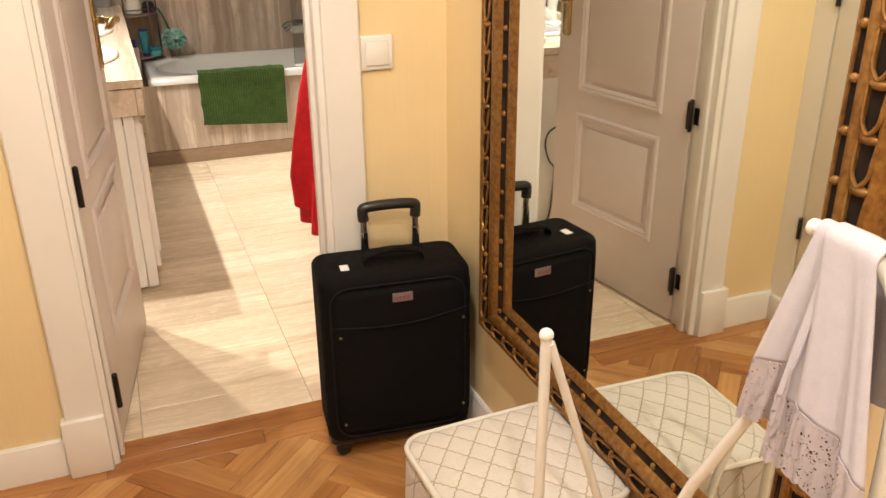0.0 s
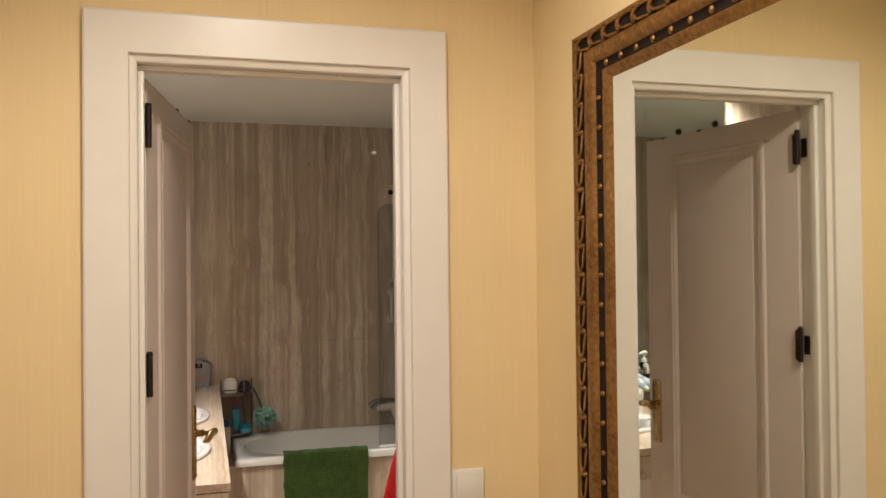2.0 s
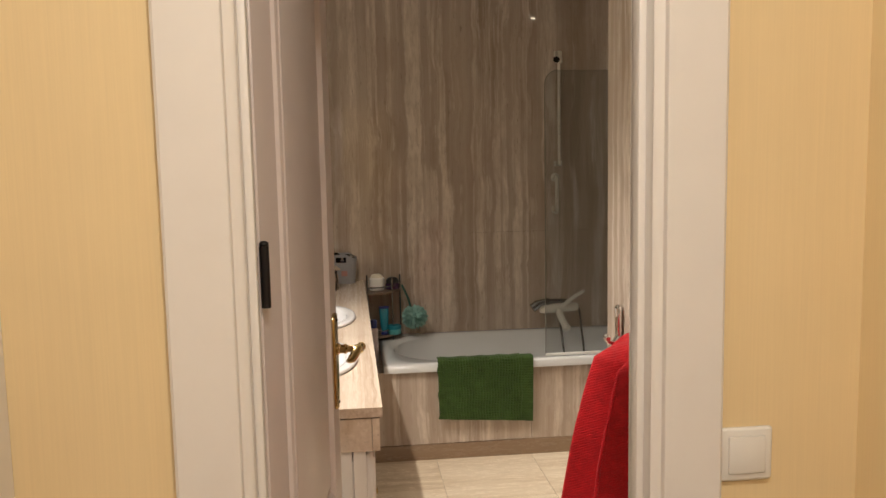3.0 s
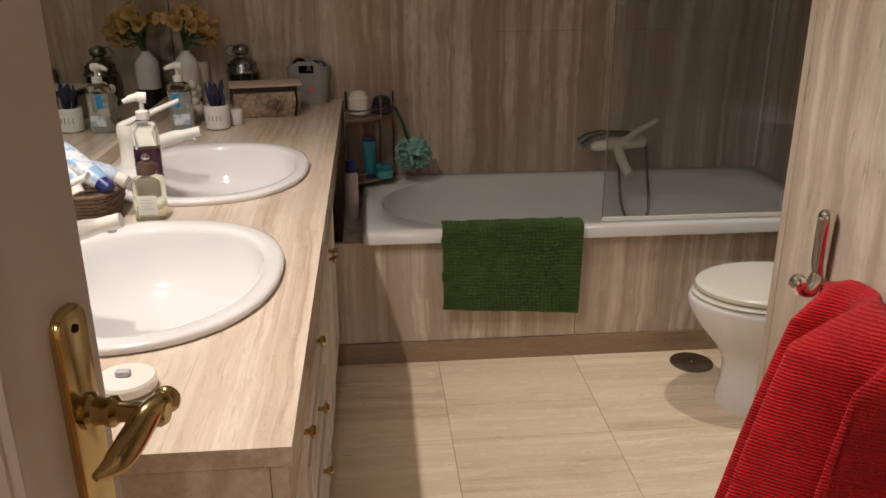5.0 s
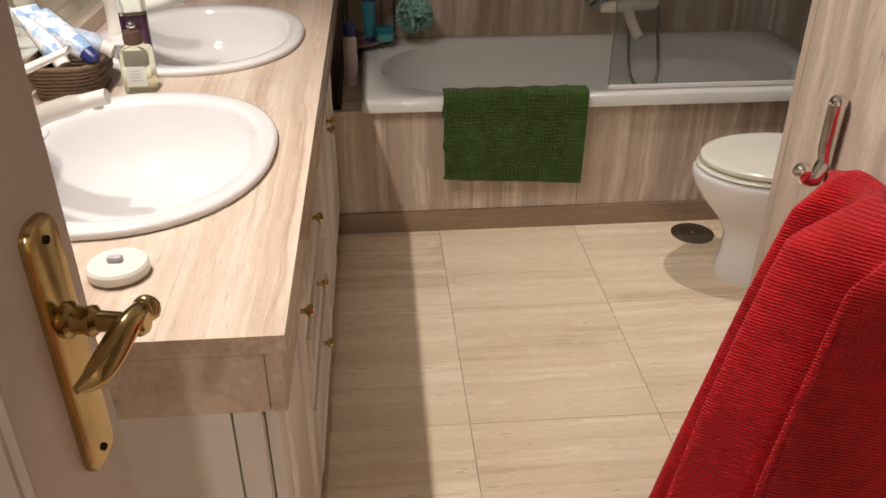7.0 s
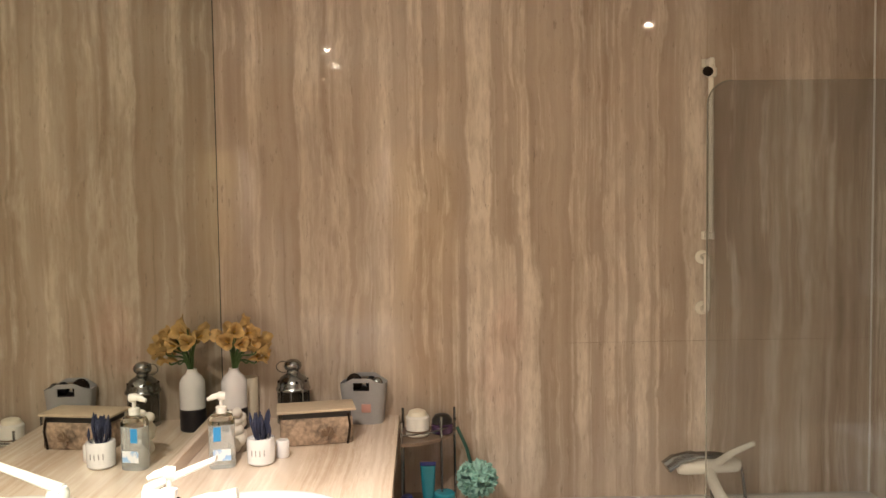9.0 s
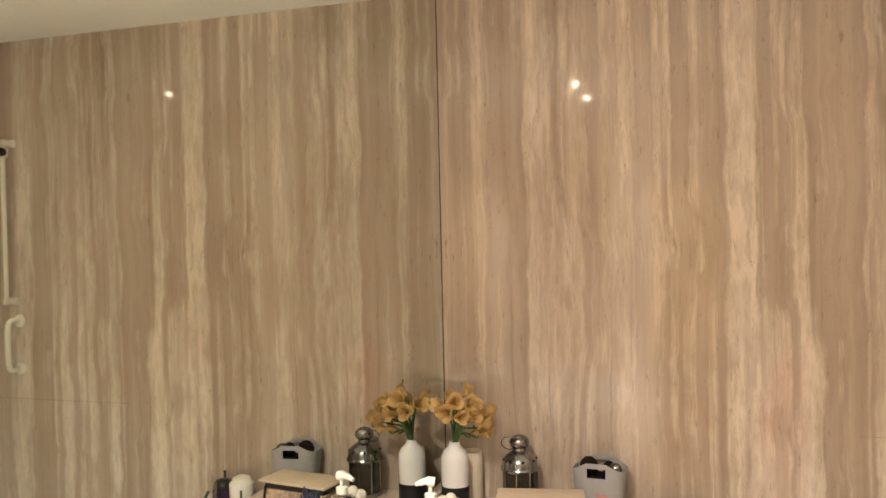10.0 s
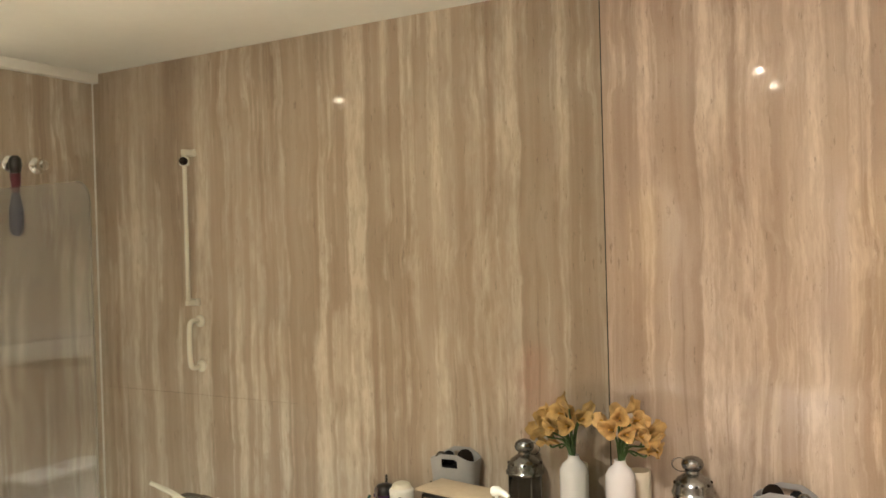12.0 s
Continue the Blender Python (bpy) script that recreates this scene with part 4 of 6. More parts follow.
bm = bmesh.new()
prof = [(1.588, 1.98, 0.118, 0.0), (1.586, 1.98, 0.120, 0.015), (1.600, 1.98, 0.108, 0.09), (1.597, 1.99, 0.105, 0.16), (1.560, 2.0, 0.126, 0.22), (1.505, 2.0, 0.162, 0.285), (1.474, 2.0, 0.180, 0.335), (1.466, 2.0, 0.184, 0.362), (1.466, 2.0, 0.184, 0.376), (1.474, 1.995, 0.178, 0.384)]
ring_faces(bm, [[bm.verts.new(p) for p in egg(*a)] for a in prof])
part("pan", bm, M["ceramic"], wc, angle=60)
for nm, x0, z0, z1, hw in (("seat_ring", 1.476, 0.3885, 0.402, 0.178), ("lid", 1.484, 0.4065, 0.428, 0.176)):
    bm = bmesh.new()
    ring_faces(bm, [[bm.verts.new(p) for p in egg(x0 + e, 1.955 - e, hw - e, z)] for e, z in ((0.004, z0), (0.0, z0 + 0.004), (0.0, z1 - 0.008), (0.006, z1 - 0.002), (0.02, z1))])
    part(nm, bm, M["seat"], wc)
part("cistern", boxes(((1.97, TY - 0.19, 0.385), (XR - 0.002, TY + 0.19, 0.76)), bevel=0.025, segments=3), M["ceramic"], wc)
part("cistern_lid", boxes(((1.96, TY - 0.20, 0.761), (XR - 0.001, TY + 0.20, 0.795)), bevel=0.010, segments=3), M["ceramic"], wc)
part("flush_button", lathe(bmesh.new(), [(0.022, 0), (0.022, 0.006), (0.018, 0.008)], (2.06, TY, 0.795), 20), M["chrome"], wc)
drain = thing("floor_drain", "round chrome floor drain cover beside the toilet", "drain", (1.61, 4.895, 0))
part("cover", lathe(bmesh.new(), [(0.076, 0.0004), (0.076, 0.003), (0.066, 0.0055), (0.02, 0.0065), (0.01, 0.0065)], (1.61, 4.895, 0), 36), M["steel"], drain)
part("screw", lathe(bmesh.new(), [(0.006, 0.0066), (0.005, 0.0085)], (1.61, 4.895, 0), 12), M["chrome"], drain)

# ---- suitcase by the doorway ----
case = thing("suitcase", "black soft cabin suitcase with its telescopic handle half raised", "suitcase", (0.885, 2.015, 0.0), -6, local=True)
SW, SD, SZ0, SZ1 = 0.395, 0.205, 0.055, 0.545


def soft_box(bm, x0, x1, y0, y1, z0, z1, r, n=5, bulge=0.0):
    """A box with its edges rounded, upright ones by r."""
    w, d = x1 - x0, y1 - y0
    cx, cy = (x0 + x1) / 2, (y0 + y1) / 2
    rings = []
    for k in range(n + 1):
        a = math.pi / 2 * k / n
        e = r * (1 - math.sin(a)) * 0.8
        rings.append((e, z0 + r * 0.8 * (1 - math.cos(a))))
    zs = [(0.0, z0 + (z1 - z0) * s) for s in (0.25, 0.5, 0.75)]
    tops = [(e, z1 - (z - z0)) for e, z in reversed(rings)]
    out = []
    for e, z in rings + zs + tops:
        b = bulge * math.sin(math.pi * (z - z0) / (z1 - z0))
        out.append([bm.verts.new((cx + p, cy + q, z)) for p, q in rounded_rect(w - 2 * e + b, d - 2 * e + b, max(0.008, r - e * 0.5), 6)])
    ring_faces(bm, out)
    return bm


body = part("body", soft_box(bmesh.new(), -SW / 2, SW / 2, -SD / 2 + 0.008, SD / 2, SZ0, SZ1, 0.034), M["suit"], case)
pocket = part("front_pocket", soft_box(bmesh.new(), -SW / 2 + 0.022, SW / 2 - 0.012, -SD / 2 - 0.004, -SD / 2 + 0.06, SZ0 + 0.025, SZ1 - 0.030, 0.034, bulge=0.004), M["suit"], case)
for yy, ins in ((-SD / 2 + 0.030, 0.0), (-SD / 2 + 0.004, 0.020)):
    pts = [(x, yy, (SZ0 + SZ1) / 2 + z) for x, z in rounded_rect(SW - 2 * ins - 0.004, SZ1 - SZ0 - 2 * ins - 0.012, 0.05, 8)]
    part("piping", tube(bmesh.new(), pts + pts[:1], 0.0030, 8, False), M["suit_trim"], body, "grey piping round the front")
zz = SZ1 - 0.125
bm = bmesh.new()
tube(bm, curve([(-SW / 2 + 0.028, -SD / 2 - 0.004, zz - 0.004), (-0.05, -SD / 2 - 0.009, zz - 0.012), (0.06, -SD / 2 - 0.009, zz - 0.008), (SW / 2 - 0.018, -SD / 2 - 0.004, zz + 0.012)], 6), 0.0022, 6)
part("pocket_seam", bm, M["suit_trim"], pocket)
for x, z in ((-0.155, SZ1 - 0.155), (0.168, SZ1 - 0.14), (-0.155, SZ0 + 0.075), (0.168, SZ0 + 0.085)):
    part("rivet", lathe(bmesh.new(), [(0.0045, 0), (0.0045, 0.002), (0.002, 0.0035)], (x, -SD / 2 - 0.0075, z), 10, m=pose(0, 0, 0, 90).to_3x3()), M["steel"], pocket)
badge = part("badge", boxes(((-0.018, -SD / 2 - 0.0105, SZ1 - 0.072), (0.034, -SD / 2 - 0.0065, SZ1 - 0.048)), bevel=0.001), plain("badge_grey", (0.22, 0.17, 0.18), 0.4, 0.3), pocket, "small grey badge with a red mark")
red_mark = plain("badge_red", (0.22, 0.07, 0.08), 0.4)
for k in range(4):
    part("badge_bar", boxes(((-0.012 + 0.010 * k, -SD / 2 - 0.0118, SZ1 - 0.064), (-0.005 + 0.010 * k, -SD / 2 - 0.0104, SZ1 - 0.056))), red_mark, badge)
bm = bmesh.new()
hx = [(-0.075, 0.0, SZ1 - 0.004), (-0.066, 0.0, SZ1 + 0.020), (-0.02, 0.0, SZ1 + 0.030), (0.03, 0.0, SZ1 + 0.030), (0.078, 0.0, SZ1 + 0.018), (0.088, 0.0, SZ1 - 0.004)]
rings = []
for p in curve([Vector(q) + Vector((0, -0.012, 0)) for q in hx], 5):
    rings.append([bm.verts.new(p + Vector((0, a, b))) for a, b in rounded_rect(0.034, 0.009, 0.004, 3)])
ring_faces(bm, rings)
part("carry_handle", bm, M["suit"], case)
part("address_tag", boxes(((-0.135, -0.045, SZ1 - 0.001), (-0.113, -0.012, SZ1 + 0.002)), bevel=0.0006, segments=1), M["plastic"], case, "small white tag on the top")
trolley = part("telescopic_handle", tube(bmesh.new(), [(-0.052, 0.072, SZ1 - 0.02), (-0.052, 0.072, SZ1 + 0.103)], 0.0085, 12), M["steel"], case)
part("handle_tube", tube(bmesh.new(), [(0.088, 0.072, SZ1 - 0.02), (0.088, 0.072, SZ1 + 0.103)], 0.0085, 12), M["steel"], trolley)
for x in (-0.052, 0.088):
    part("handle_sleeve", tube(bmesh.new(), [(x, 0.072, SZ1 - 0.01), (x, 0.072, SZ1 + 0.055)], 0.0115, 12), M["chrome"], trolley, "chrome sleeve")
bm = bmesh.new()
pts = curve([(-0.052, 0.072, SZ1 + 0.085), (-0.053, 0.072, SZ1 + 0.108), (-0.046, 0.072, SZ1 + 0.120), (0.018, 0.072, SZ1 + 0.124), (0.082, 0.072, SZ1 + 0.120), (0.089, 0.072, SZ1 + 0.108), (0.088, 0.072, SZ1 + 0.085)], 6)
tube(bm, pts, 0.0145, 12)
part("grip", bm, M["black"], trolley, "moulded black grip")
part("corner_guard", soft_box(bmesh.new(), -SW / 2 + 0.004, SW / 2 - 0.004, -SD / 2 + 0.02, SD / 2 - 0.004, SZ0 - 0.012, SZ0 + 0.03, 0.016), M["black"], case)
for x in (-SW / 2 + 0.045, SW / 2 - 0.045):
    for y in (-SD / 2 + 0.045, SD / 2 - 0.035):
        caster = part("caster", lathe(bmesh.new(), [(0.019, 0.032), (0.021, 0.045), (0.021, 0.055)], (x, y, 0), 16), M["black"], case)
        part("wheel", lathe(bmesh.new(), [(0.012, -0.011), (0.0195, -0.009), (0.0215, -0.004), (0.0215, 0.004), (0.0195, 0.009), (0.012, 0.011)], (x - 0.006, y, 0.0216), 20, m=pose(0, 0, 0, 90, 0, 25).to_3x3()), M["black"], caster)

# ---- quilted pouf under the mirror ----
pouf = thing("pouf", "cream quilted cube pouf with a beige trellis pattern and corded edges", "pouf", (0.905, 1.31, 0.0), 2, local=True)
pw, pd, pz = 0.36, 0.335, 0.398
bm = bmesh.new()
rings = []
for e, z in ((0.02, 0.0), (0.004, 0.008), (0.0, 0.03), (0.003, 0.12), (-0.004, 0.22), (0.0, 0.35), (0.003, pz - 0.02), (0.012, pz - 0.006), (0.03, pz), (0.07, pz + 0.006), (0.12, pz + 0.008)):
    rings.append([bm.verts.new((a, b, z)) for a, b in rounded_rect(pw - 2 * e, pd - 2 * e, max(0.02, 0.05 - e * 0.2), 6)])
ring_faces(bm, rings)
part("cover", bm, M["ticking"], pouf, angle=70)
for z in (0.012, pz - 0.012):
    pts = [(a, b, z) for a, b in rounded_rect(pw - 0.006, pd - 0.006, 0.05, 8)]
    part("cord", tube(bmesh.new(), pts + pts[:1], 0.006, 8, False), M["piping"], pouf, "cream corded edge")

# ---- white tube towel stand with a shawl ----
stand = thing("towel_stand", "white enamelled tube towel stand with ball finials", "towel stand", (0.93, 0.8, 0.0))
R = 0.0088
part("post", tube(bmesh.new(), [(0.836, 1.085, 0.0), (0.836, 1.085, 0.80)], R, 16), M["tube"], stand)
part("cap", ball(bmesh.new(), (0.836, 1.085, 0.804), 0.0115, 16), M["tube"], stand)
part("brace", tube(bmesh.new(), [(0.842, 1.083, 0.79), (0.958, 1.083, 0.440), (1.055, 1.083, 0.012)], 0.0075, 14), M["tube"], stand)
part("post", tube(bmesh.new(), [(0.965, 0.605, 0.0), (0.975, 0.605, 1.085)], R, 16), M["tube"], stand)
part("finial", ball(bmesh.new(), (0.975, 0.605, 1.102), 0.021, 20), M["tube"], stand, "white ball finial")
bar = curve([(0.958, 0.742, 1.084), (0.957, 0.71, 1.088), (0.955, 0.67, 1.085), (0.953, 0.635, 1.064), (0.951, 0.61, 1.02), (0.950, 0.598, 0.94), (0.950, 0.592, 0.70), (0.950, 0.592, 0.30), (0.950, 0.592, 0.0)], 6)
part("rail", tube(bmesh.new(), bar, R, 16), M["tube"], stand)
part("rail_end", lathe(bmesh.new(), [(0.0080, 0.0), (0.0098, 0.001), (0.0098, 0.006), (0.0088, 0.008)], (0.958, 0.737, 1.084), 18, m=pose(0, 0, 0, -90, 0, 2).to_3x3()), M["tube"], stand)
# the tube is closed; a dark disc gives the shade of its bore
part("rail_bore", lathe(bmesh.new(), [(0.0062, 0.0), (0.0062, 0.001)], (0.958, 0.7452, 1.084), 16, m=pose(0, 0, 0, -90, 0, 2).to_3x3()), M["suit_trim"], stand, "dark disc painting the shaded bore of the tube")
part("brace", tube(bmesh.new(), [(0.962, 0.70, 1.00), (0.945, 0.77, 0.84), (0.93, 0.84, 0.68), (0.87, 1.06, 0.01)], 0.008, 14), M["tube"], stand)

shawl = thing("shawl", "pale lavender woollen shawl with a lace border hung over the rail", "shawl", (0.95, 0.68, 1.1))


def rail_top(y):
    return 1.099 - 0.9 * max(0.0, 0.668 - y) ** 1.5


def panel(top0, top1, low0, low1, drop, lift, near, waves):
    """One hanging fall of the shawl: from the rail between two places down to a wider, wavy hem."""
    def f(u, v):
        y_top = top0 + (top1 - top0) * u
        z_top = rail_top(y_top)
        if v < 0.14:
            a = (v / 0.14) * math.pi * 0.62 - 0.35
            return Vector((0.957 - near * 0.4 - (0.013 + near * 0.5) * math.sin(a), y_top, z_top - 0.014 * (1 - math.cos(a)) + near * 0.4))
        s = (v - 0.14) / 0.86
        y = y_top + (low0 + (low1 - low0) * u - y_top) * s ** 0.9
        curl = 0.010 * s * (math.exp(-((u / 0.12) ** 2)) - 0.6 * math.exp(-(((1 - u) / 0.12) ** 2)))
        fold = (math.sin(u * waves + 0.7 * s) * 0.008 + math.sin(u * waves * 2.3 + 1.0) * 0.0025) * s
        return Vector((0.944 - near * 0.9 - 0.012 * s - fold + curl, y + 0.003 * math.sin(u * waves), z_top - 0.0148 + near * 0.4 * (1 - s) - (drop + lift * u) * s))
    return f


def lace_of(f, depth):
    def g(u, v):
        p, q = f(u, 1.0), f(u, 0.94)
        d = ((p - q).normalized() * 0.45 + Vector((0, 0, -0.55))).normalized()
        wide = min(1.0, abs(f(1, 1).y - f(0, 1).y) / 0.16)
        scallop = depth * (0.88 + 0.12 * abs(math.sin(u * 13)))
        return p + d * v * scallop + Vector((-0.006 * wide * math.sin(u * 30 + v) * v, 0.002 * wide * math.sin(u * 24) * v, 0))
    return g


FALLS = [panel(0.727, 0.690, 0.772, 0.700, 0.168, -0.022, 0.0, 7.0), panel(0.701, 0.690, 0.724, 0.680, 0.185, 0.0, 0.004, 3.0), panel(0.705, 0.640, 0.692, 0.585, 0.178, 0.035, 0.011, 9.0)]
for k, f in enumerate(FALLS):
    fall = part("cloth_fall", sheet(bmesh.new(), 44, 44, f, 0.0025), M["shawl"], shawl, angle=180)
    part("lace_border", sheet(bmesh.new(), 70, 14, lace_of(f, 0.088), 0.0012), M["lace"], fall, "crocheted lavender lace border")
part("back_fall", sheet(bmesh.new(), 40, 20, lambda u, v: Vector((0.964 + 0.012 * min(1, v * 4) + 0.005 * math.sin(u * 20) * v, 0.725 - 0.085 * u + 0.04 * v * (0.5 - u), rail_top(0.725 - 0.085 * u) - 0.002 - 0.17 * v)), 0.003), M["shawl"], shawl)

# ---- bathroom things: textiles ----
def mat_at(u, v):
    """The bath mat over the rim: u along the bath, v from inside over the rim and down the front."""
    x = 0.715 + 0.488 * u
    length = v * 0.43
    tufts = abs(math.sin(u * 107 + 0.5 * math.sin(v * 17))) * abs(math.sin(v * 90 + 0.6 * math.sin(u * 23)))
    ribs = 0.0065 * tufts ** 0.6 + 0.0015 * math.sin(u * 31 + v * 9)
    if u > 0.88:
        ribs = 0.0028 * abs(math.sin(v * 90)) ** 0.5
    zt = BZ + 0.004
    if length < 0.05:
        p = Vector((x, BY0 + 0.052 - length, zt + 0.012 - 0.004 * (1 - length / 0.05)))
        nrm = Vector((0, 0, 1))
    elif length < 0.075:
        a = (length - 0.05) / 0.025 * math.pi / 2
        p = Vector((x, BY0 + 0.002 - 0.014 * math.sin(a), zt - 0.002 + 0.014 * math.cos(a)))
        nrm = Vector((0, -math.sin(a), math.cos(a)))
    else:
        s = length - 0.075
        p = Vector((x + 0.006 * (0.5 - u) * s / 0.3, BY0 - 0.012 - 0.003 * math.sin(u * 5 + 1) * s / 0.3, zt - 0.002 - s * (0.80 + 0.10 * u)))
        nrm = Vector((0, -1, 0))
    return p + nrm * (ribs + 0.004)


bathmat = thing("bath_mat", "dark green chenille bath mat hung over the bath rim", "bath mat", (0.95, BY0, BZ))
part("chenille_cover", sheet(bmesh.new(), 216, 168, mat_at, 0.006), M["green"], bathmat, angle=180)

hook = thing("towel_hook", "polished chrome hook with a ball tip screwed to the stone wall", "hook", (PX, 3.385, 1.0))
part("plate", tube(bmesh.new(), [(PX - 0.010, 3.385, 0.965), (PX - 0.013, 3.385, 0.99), (PX - 0.013, 3.385, 1.055)], [0.009, 0.0115, 0.0125], 16), M["chrome"], hook)
part("plate_tip", ball(bmesh.new(), (PX - 0.013, 3.385, 1.057), 0.0128, 16), M["chrome"], hook)
arm = part("prong", tube(bmesh.new(), curve([(PX - 0.014, 3.385, 0.968), (PX - 0.034, 3.385 - 0.026 * 0.8, 0.955), (PX - 0.054, 3.385 - 0.040 * 0.8, 0.962), (PX - 0.062, 3.385 - 0.046 * 0.8, 0.972)], 5), [0.010] * 6 + [0.008] * 6 + [0.007] * 4, 12), M["chrome"], hook)
part("prong_ball", ball(bmesh.new(), (PX - 0.062, 3.385 - 0.046 * 0.8, 0.976), 0.0125, 16), M["chrome"], arm)


def towel_at(u, v):
    """The towel bunched on the hook: u along the wall towards the bath, v downwards."""
    s = v ** 0.8
    far_lobe = (0.034 + 0.200 * min(s, 0.85)) * math.exp(-(((u - 0.83) / 0.12) ** 2))
    near_lobe = (0.104 + 0.186 * min(s, 0.86)) * math.exp(-(((u - 0.36) / 0.155) ** 2)) + (0.055 + 0.150 * s) * math.exp(-(((u - 0.10) / 0.075) ** 2))
    creases = 1 + (0.10 * math.sin(u * 27 + 1.4 * v) + 0.06 * math.sin(u * 51 + 2 + 2 * v)) * min(1, v * 2.5)
    dome = min(1.0, (v / 0.07 + 0.02) ** 0.5)
    out = ((far_lobe + near_lobe) * creases + 0.012) * dome * min(1, 14 * u, 7 * (1 - u) + 0.15)
    y0, y1 = 3.10 - 0.07 * s, 3.372 + 0.02 * s
    top = 0.955 + 0.05 * math.sin(math.pi * u) ** 0.6
    bottom = 0.185 + 0.165 * math.sin(math.pi * min(1.0, u * 1.25)) ** 2 + 0.02 * math.sin(u * 15)
    return Vector((PX - 0.010 - out, y0 + (y1 - y0) * u + 0.006 * math.sin(u * 20 + 3 * v), top + (bottom - top) * v))


towel = thing("red_towel", "bright red terry towel hanging bunched from the chrome hook", "towel", (PX - 0.05, 3.36, 0.98))
part("cloth", sheet(bmesh.new(), 90, 200, towel_at, 0.008), M["red"], towel, angle=180)

# ---- over the bath ----
rail = thing("shower_rail", "cream wall-mounted shower slide rail with brackets", "shower rail", (1.53, YB, 1.48))
RX = 1.528
part("bar", tube(bmesh.new(), [(RX, YB - 0.05, 1.482), (RX, YB - 0.05, 2.125)], 0.0095, 14), M["cream_tap"], rail)
for z in (1.486, 2.120):
    part("bracket", boxes(((RX - 0.010, YB - 0.062, z - 0.013), (RX + 0.010, YB - 0.001, z + 0.013)), bevel=0.006, segments=3), M["cream_tap"], rail)
    part("wall_rose", boxes(((RX - 0.02, YB - 0.012, z - 0.016), (RX + 0.030, YB - 0.0005, z + 0.016)), bevel=0.004), M["cream_tap"], rail)
slider = part("slider", lathe(bmesh.new(), [(0.017, -0.018), (0.021, -0.012), (0.021, 0.012), (0.017, 0.018)], (RX, YB - 0.05, 2.080), 18), M["cream_tap"], rail)
part("slider_knob", lathe(bmesh.new(), [(0.014, 0.0), (0.017, 0.006), (0.017, 0.022), (0.012, 0.026)], (RX - 0.012, YB - 0.062, 2.080), 16, m=pose(0, 0, 0, 90, 0, -35).to_3x3()), M["dark"], slider, "dark clamp knob")

grab = thing("grab_bar", "short cream bathroom grab handle on the stone wall", "grab bar", (1.515, YB, 1.3))
GXX = 1.513
part("handle", tube(bmesh.new(), curve([(GXX, YB - 0.003, 1.405), (GXX, YB - 0.045, 1.408), (GXX - 0.004, YB - 0.066, 1.385), (GXX - 0.005, YB - 0.070, 1.31), (GXX - 0.004, YB - 0.066, 1.235), (GXX, YB - 0.045, 1.212), (GXX, YB - 0.003, 1.215)], 6), 0.0115, 14), M["cream_tap"], grab)
for z in (1.405, 1.215):
    part("flange", lathe(bmesh.new(), [(0.026, 0.0005), (0.026, 0.006), (0.018, 0.012), (0.013, 0.015)], (GXX, YB, z), 22, m=pose(0, 0, 0, 90).to_3x3()), M["cream_tap"], grab)

mixer = thing("bath_mixer", "cream bath mixer tap with a grey hand shower and hose", "bath tap", (1.54, YB, 0.63))
my = YB - 0.075
part("body", tube(bmesh.new(), [(1.40, my, 0.625), (1.42, my, 0.628), (1.53, my, 0.634), (1.615, my, 0.640), (1.63, my, 0.640)], [0.016, 0.024, 0.026, 0.028, 0.020], 18), M["cream_tap"], mixer)
part("spout", tube(bmesh.new(), curve([(1.515, my, 0.632), (1.515, my - 0.035, 0.600), (1.525, my - 0.085, 0.558), (1.540, my - 0.115, 0.530)], 5), 0.021, 14), M["cream_tap"], mixer)
for x in (1.44, 1.59):
    part("wall_union", lathe(bmesh.new(), [(0.030, 0.0005), (0.030, 0.008), (0.018, 0.014), (0.018, 0.07)], (x, YB, 0.632), 18, m=pose(0, 0, 0, 90).to_3x3()), M["cream_tap"], mixer)
part("lever", tube(bmesh.new(), [(1.545, my - 0.012, 0.652), (1.585, my - 0.05, 0.700), (1.635, my - 0.115, 0.752)], [0.015, 0.012, 0.009], 12), M["cream_tap"], mixer)
shower_grip = part("hand_shower", tube(bmesh.new(), curve([(1.352, my - 0.015, 0.640), (1.40, my - 0.010, 0.668), (1.47, my, 0.676), (1.55, my + 0.010, 0.672), (1.60, my + 0.015, 0.655)], 4), [0.026] * 4 + [0.020] * 4 + [0.014] * 9, 14), M["steel"], mixer, "dark grey hand shower")
part("hose", tube(bmesh.new(), curve([(1.605, my + 0.015, 0.655), (1.640, my + 0.010, 0.62), (1.652, my - 0.005, 0.50), (1.650, my - 0.06, 0.36), (1.60, my - 0.11, 0.30), (1.535, my - 0.08, 0.36), (1.528, my - 0.01, 0.50), (1.525, my + 0.005, 0.615)], 7), 0.0062, 10), M["steel"], mixer, "metal shower hose")

# taps and brush on the side wall
for y in (5.315, 5.435):
    knob = thing("wall_valve", "round chrome valve handle on the stone wall", "valve", (XR, y, 2.09), group="wall valves")
    part("rose", lathe(bmesh.new(), [(0.036, 0.0005), (0.036, 0.004), (0.026, 0.012), (0.014, 0.016), (0.013, 0.03)], (XR, y, 2.09), 24, m=pose(0, 0, 0, 0, -90, 0).to_3x3()), M["chrome"], knob)
    part("handle", lathe(bmesh.new(), [(0.014, 0.0305), (0.024, 0.034), (0.026, 0.045), (0.022, 0.056), (0.010, 0.060)], (XR, y, 2.09), 18, m=pose(0, 0, 0, 0, -90, 0).to_3x3()), M["chrome"], knob)
brush = thing("bath_brush", "blue bath brush with a dark red neck on a valve", "brush", (XR - 0.07, 5.290, 1.79))
bx = XR - 0.072
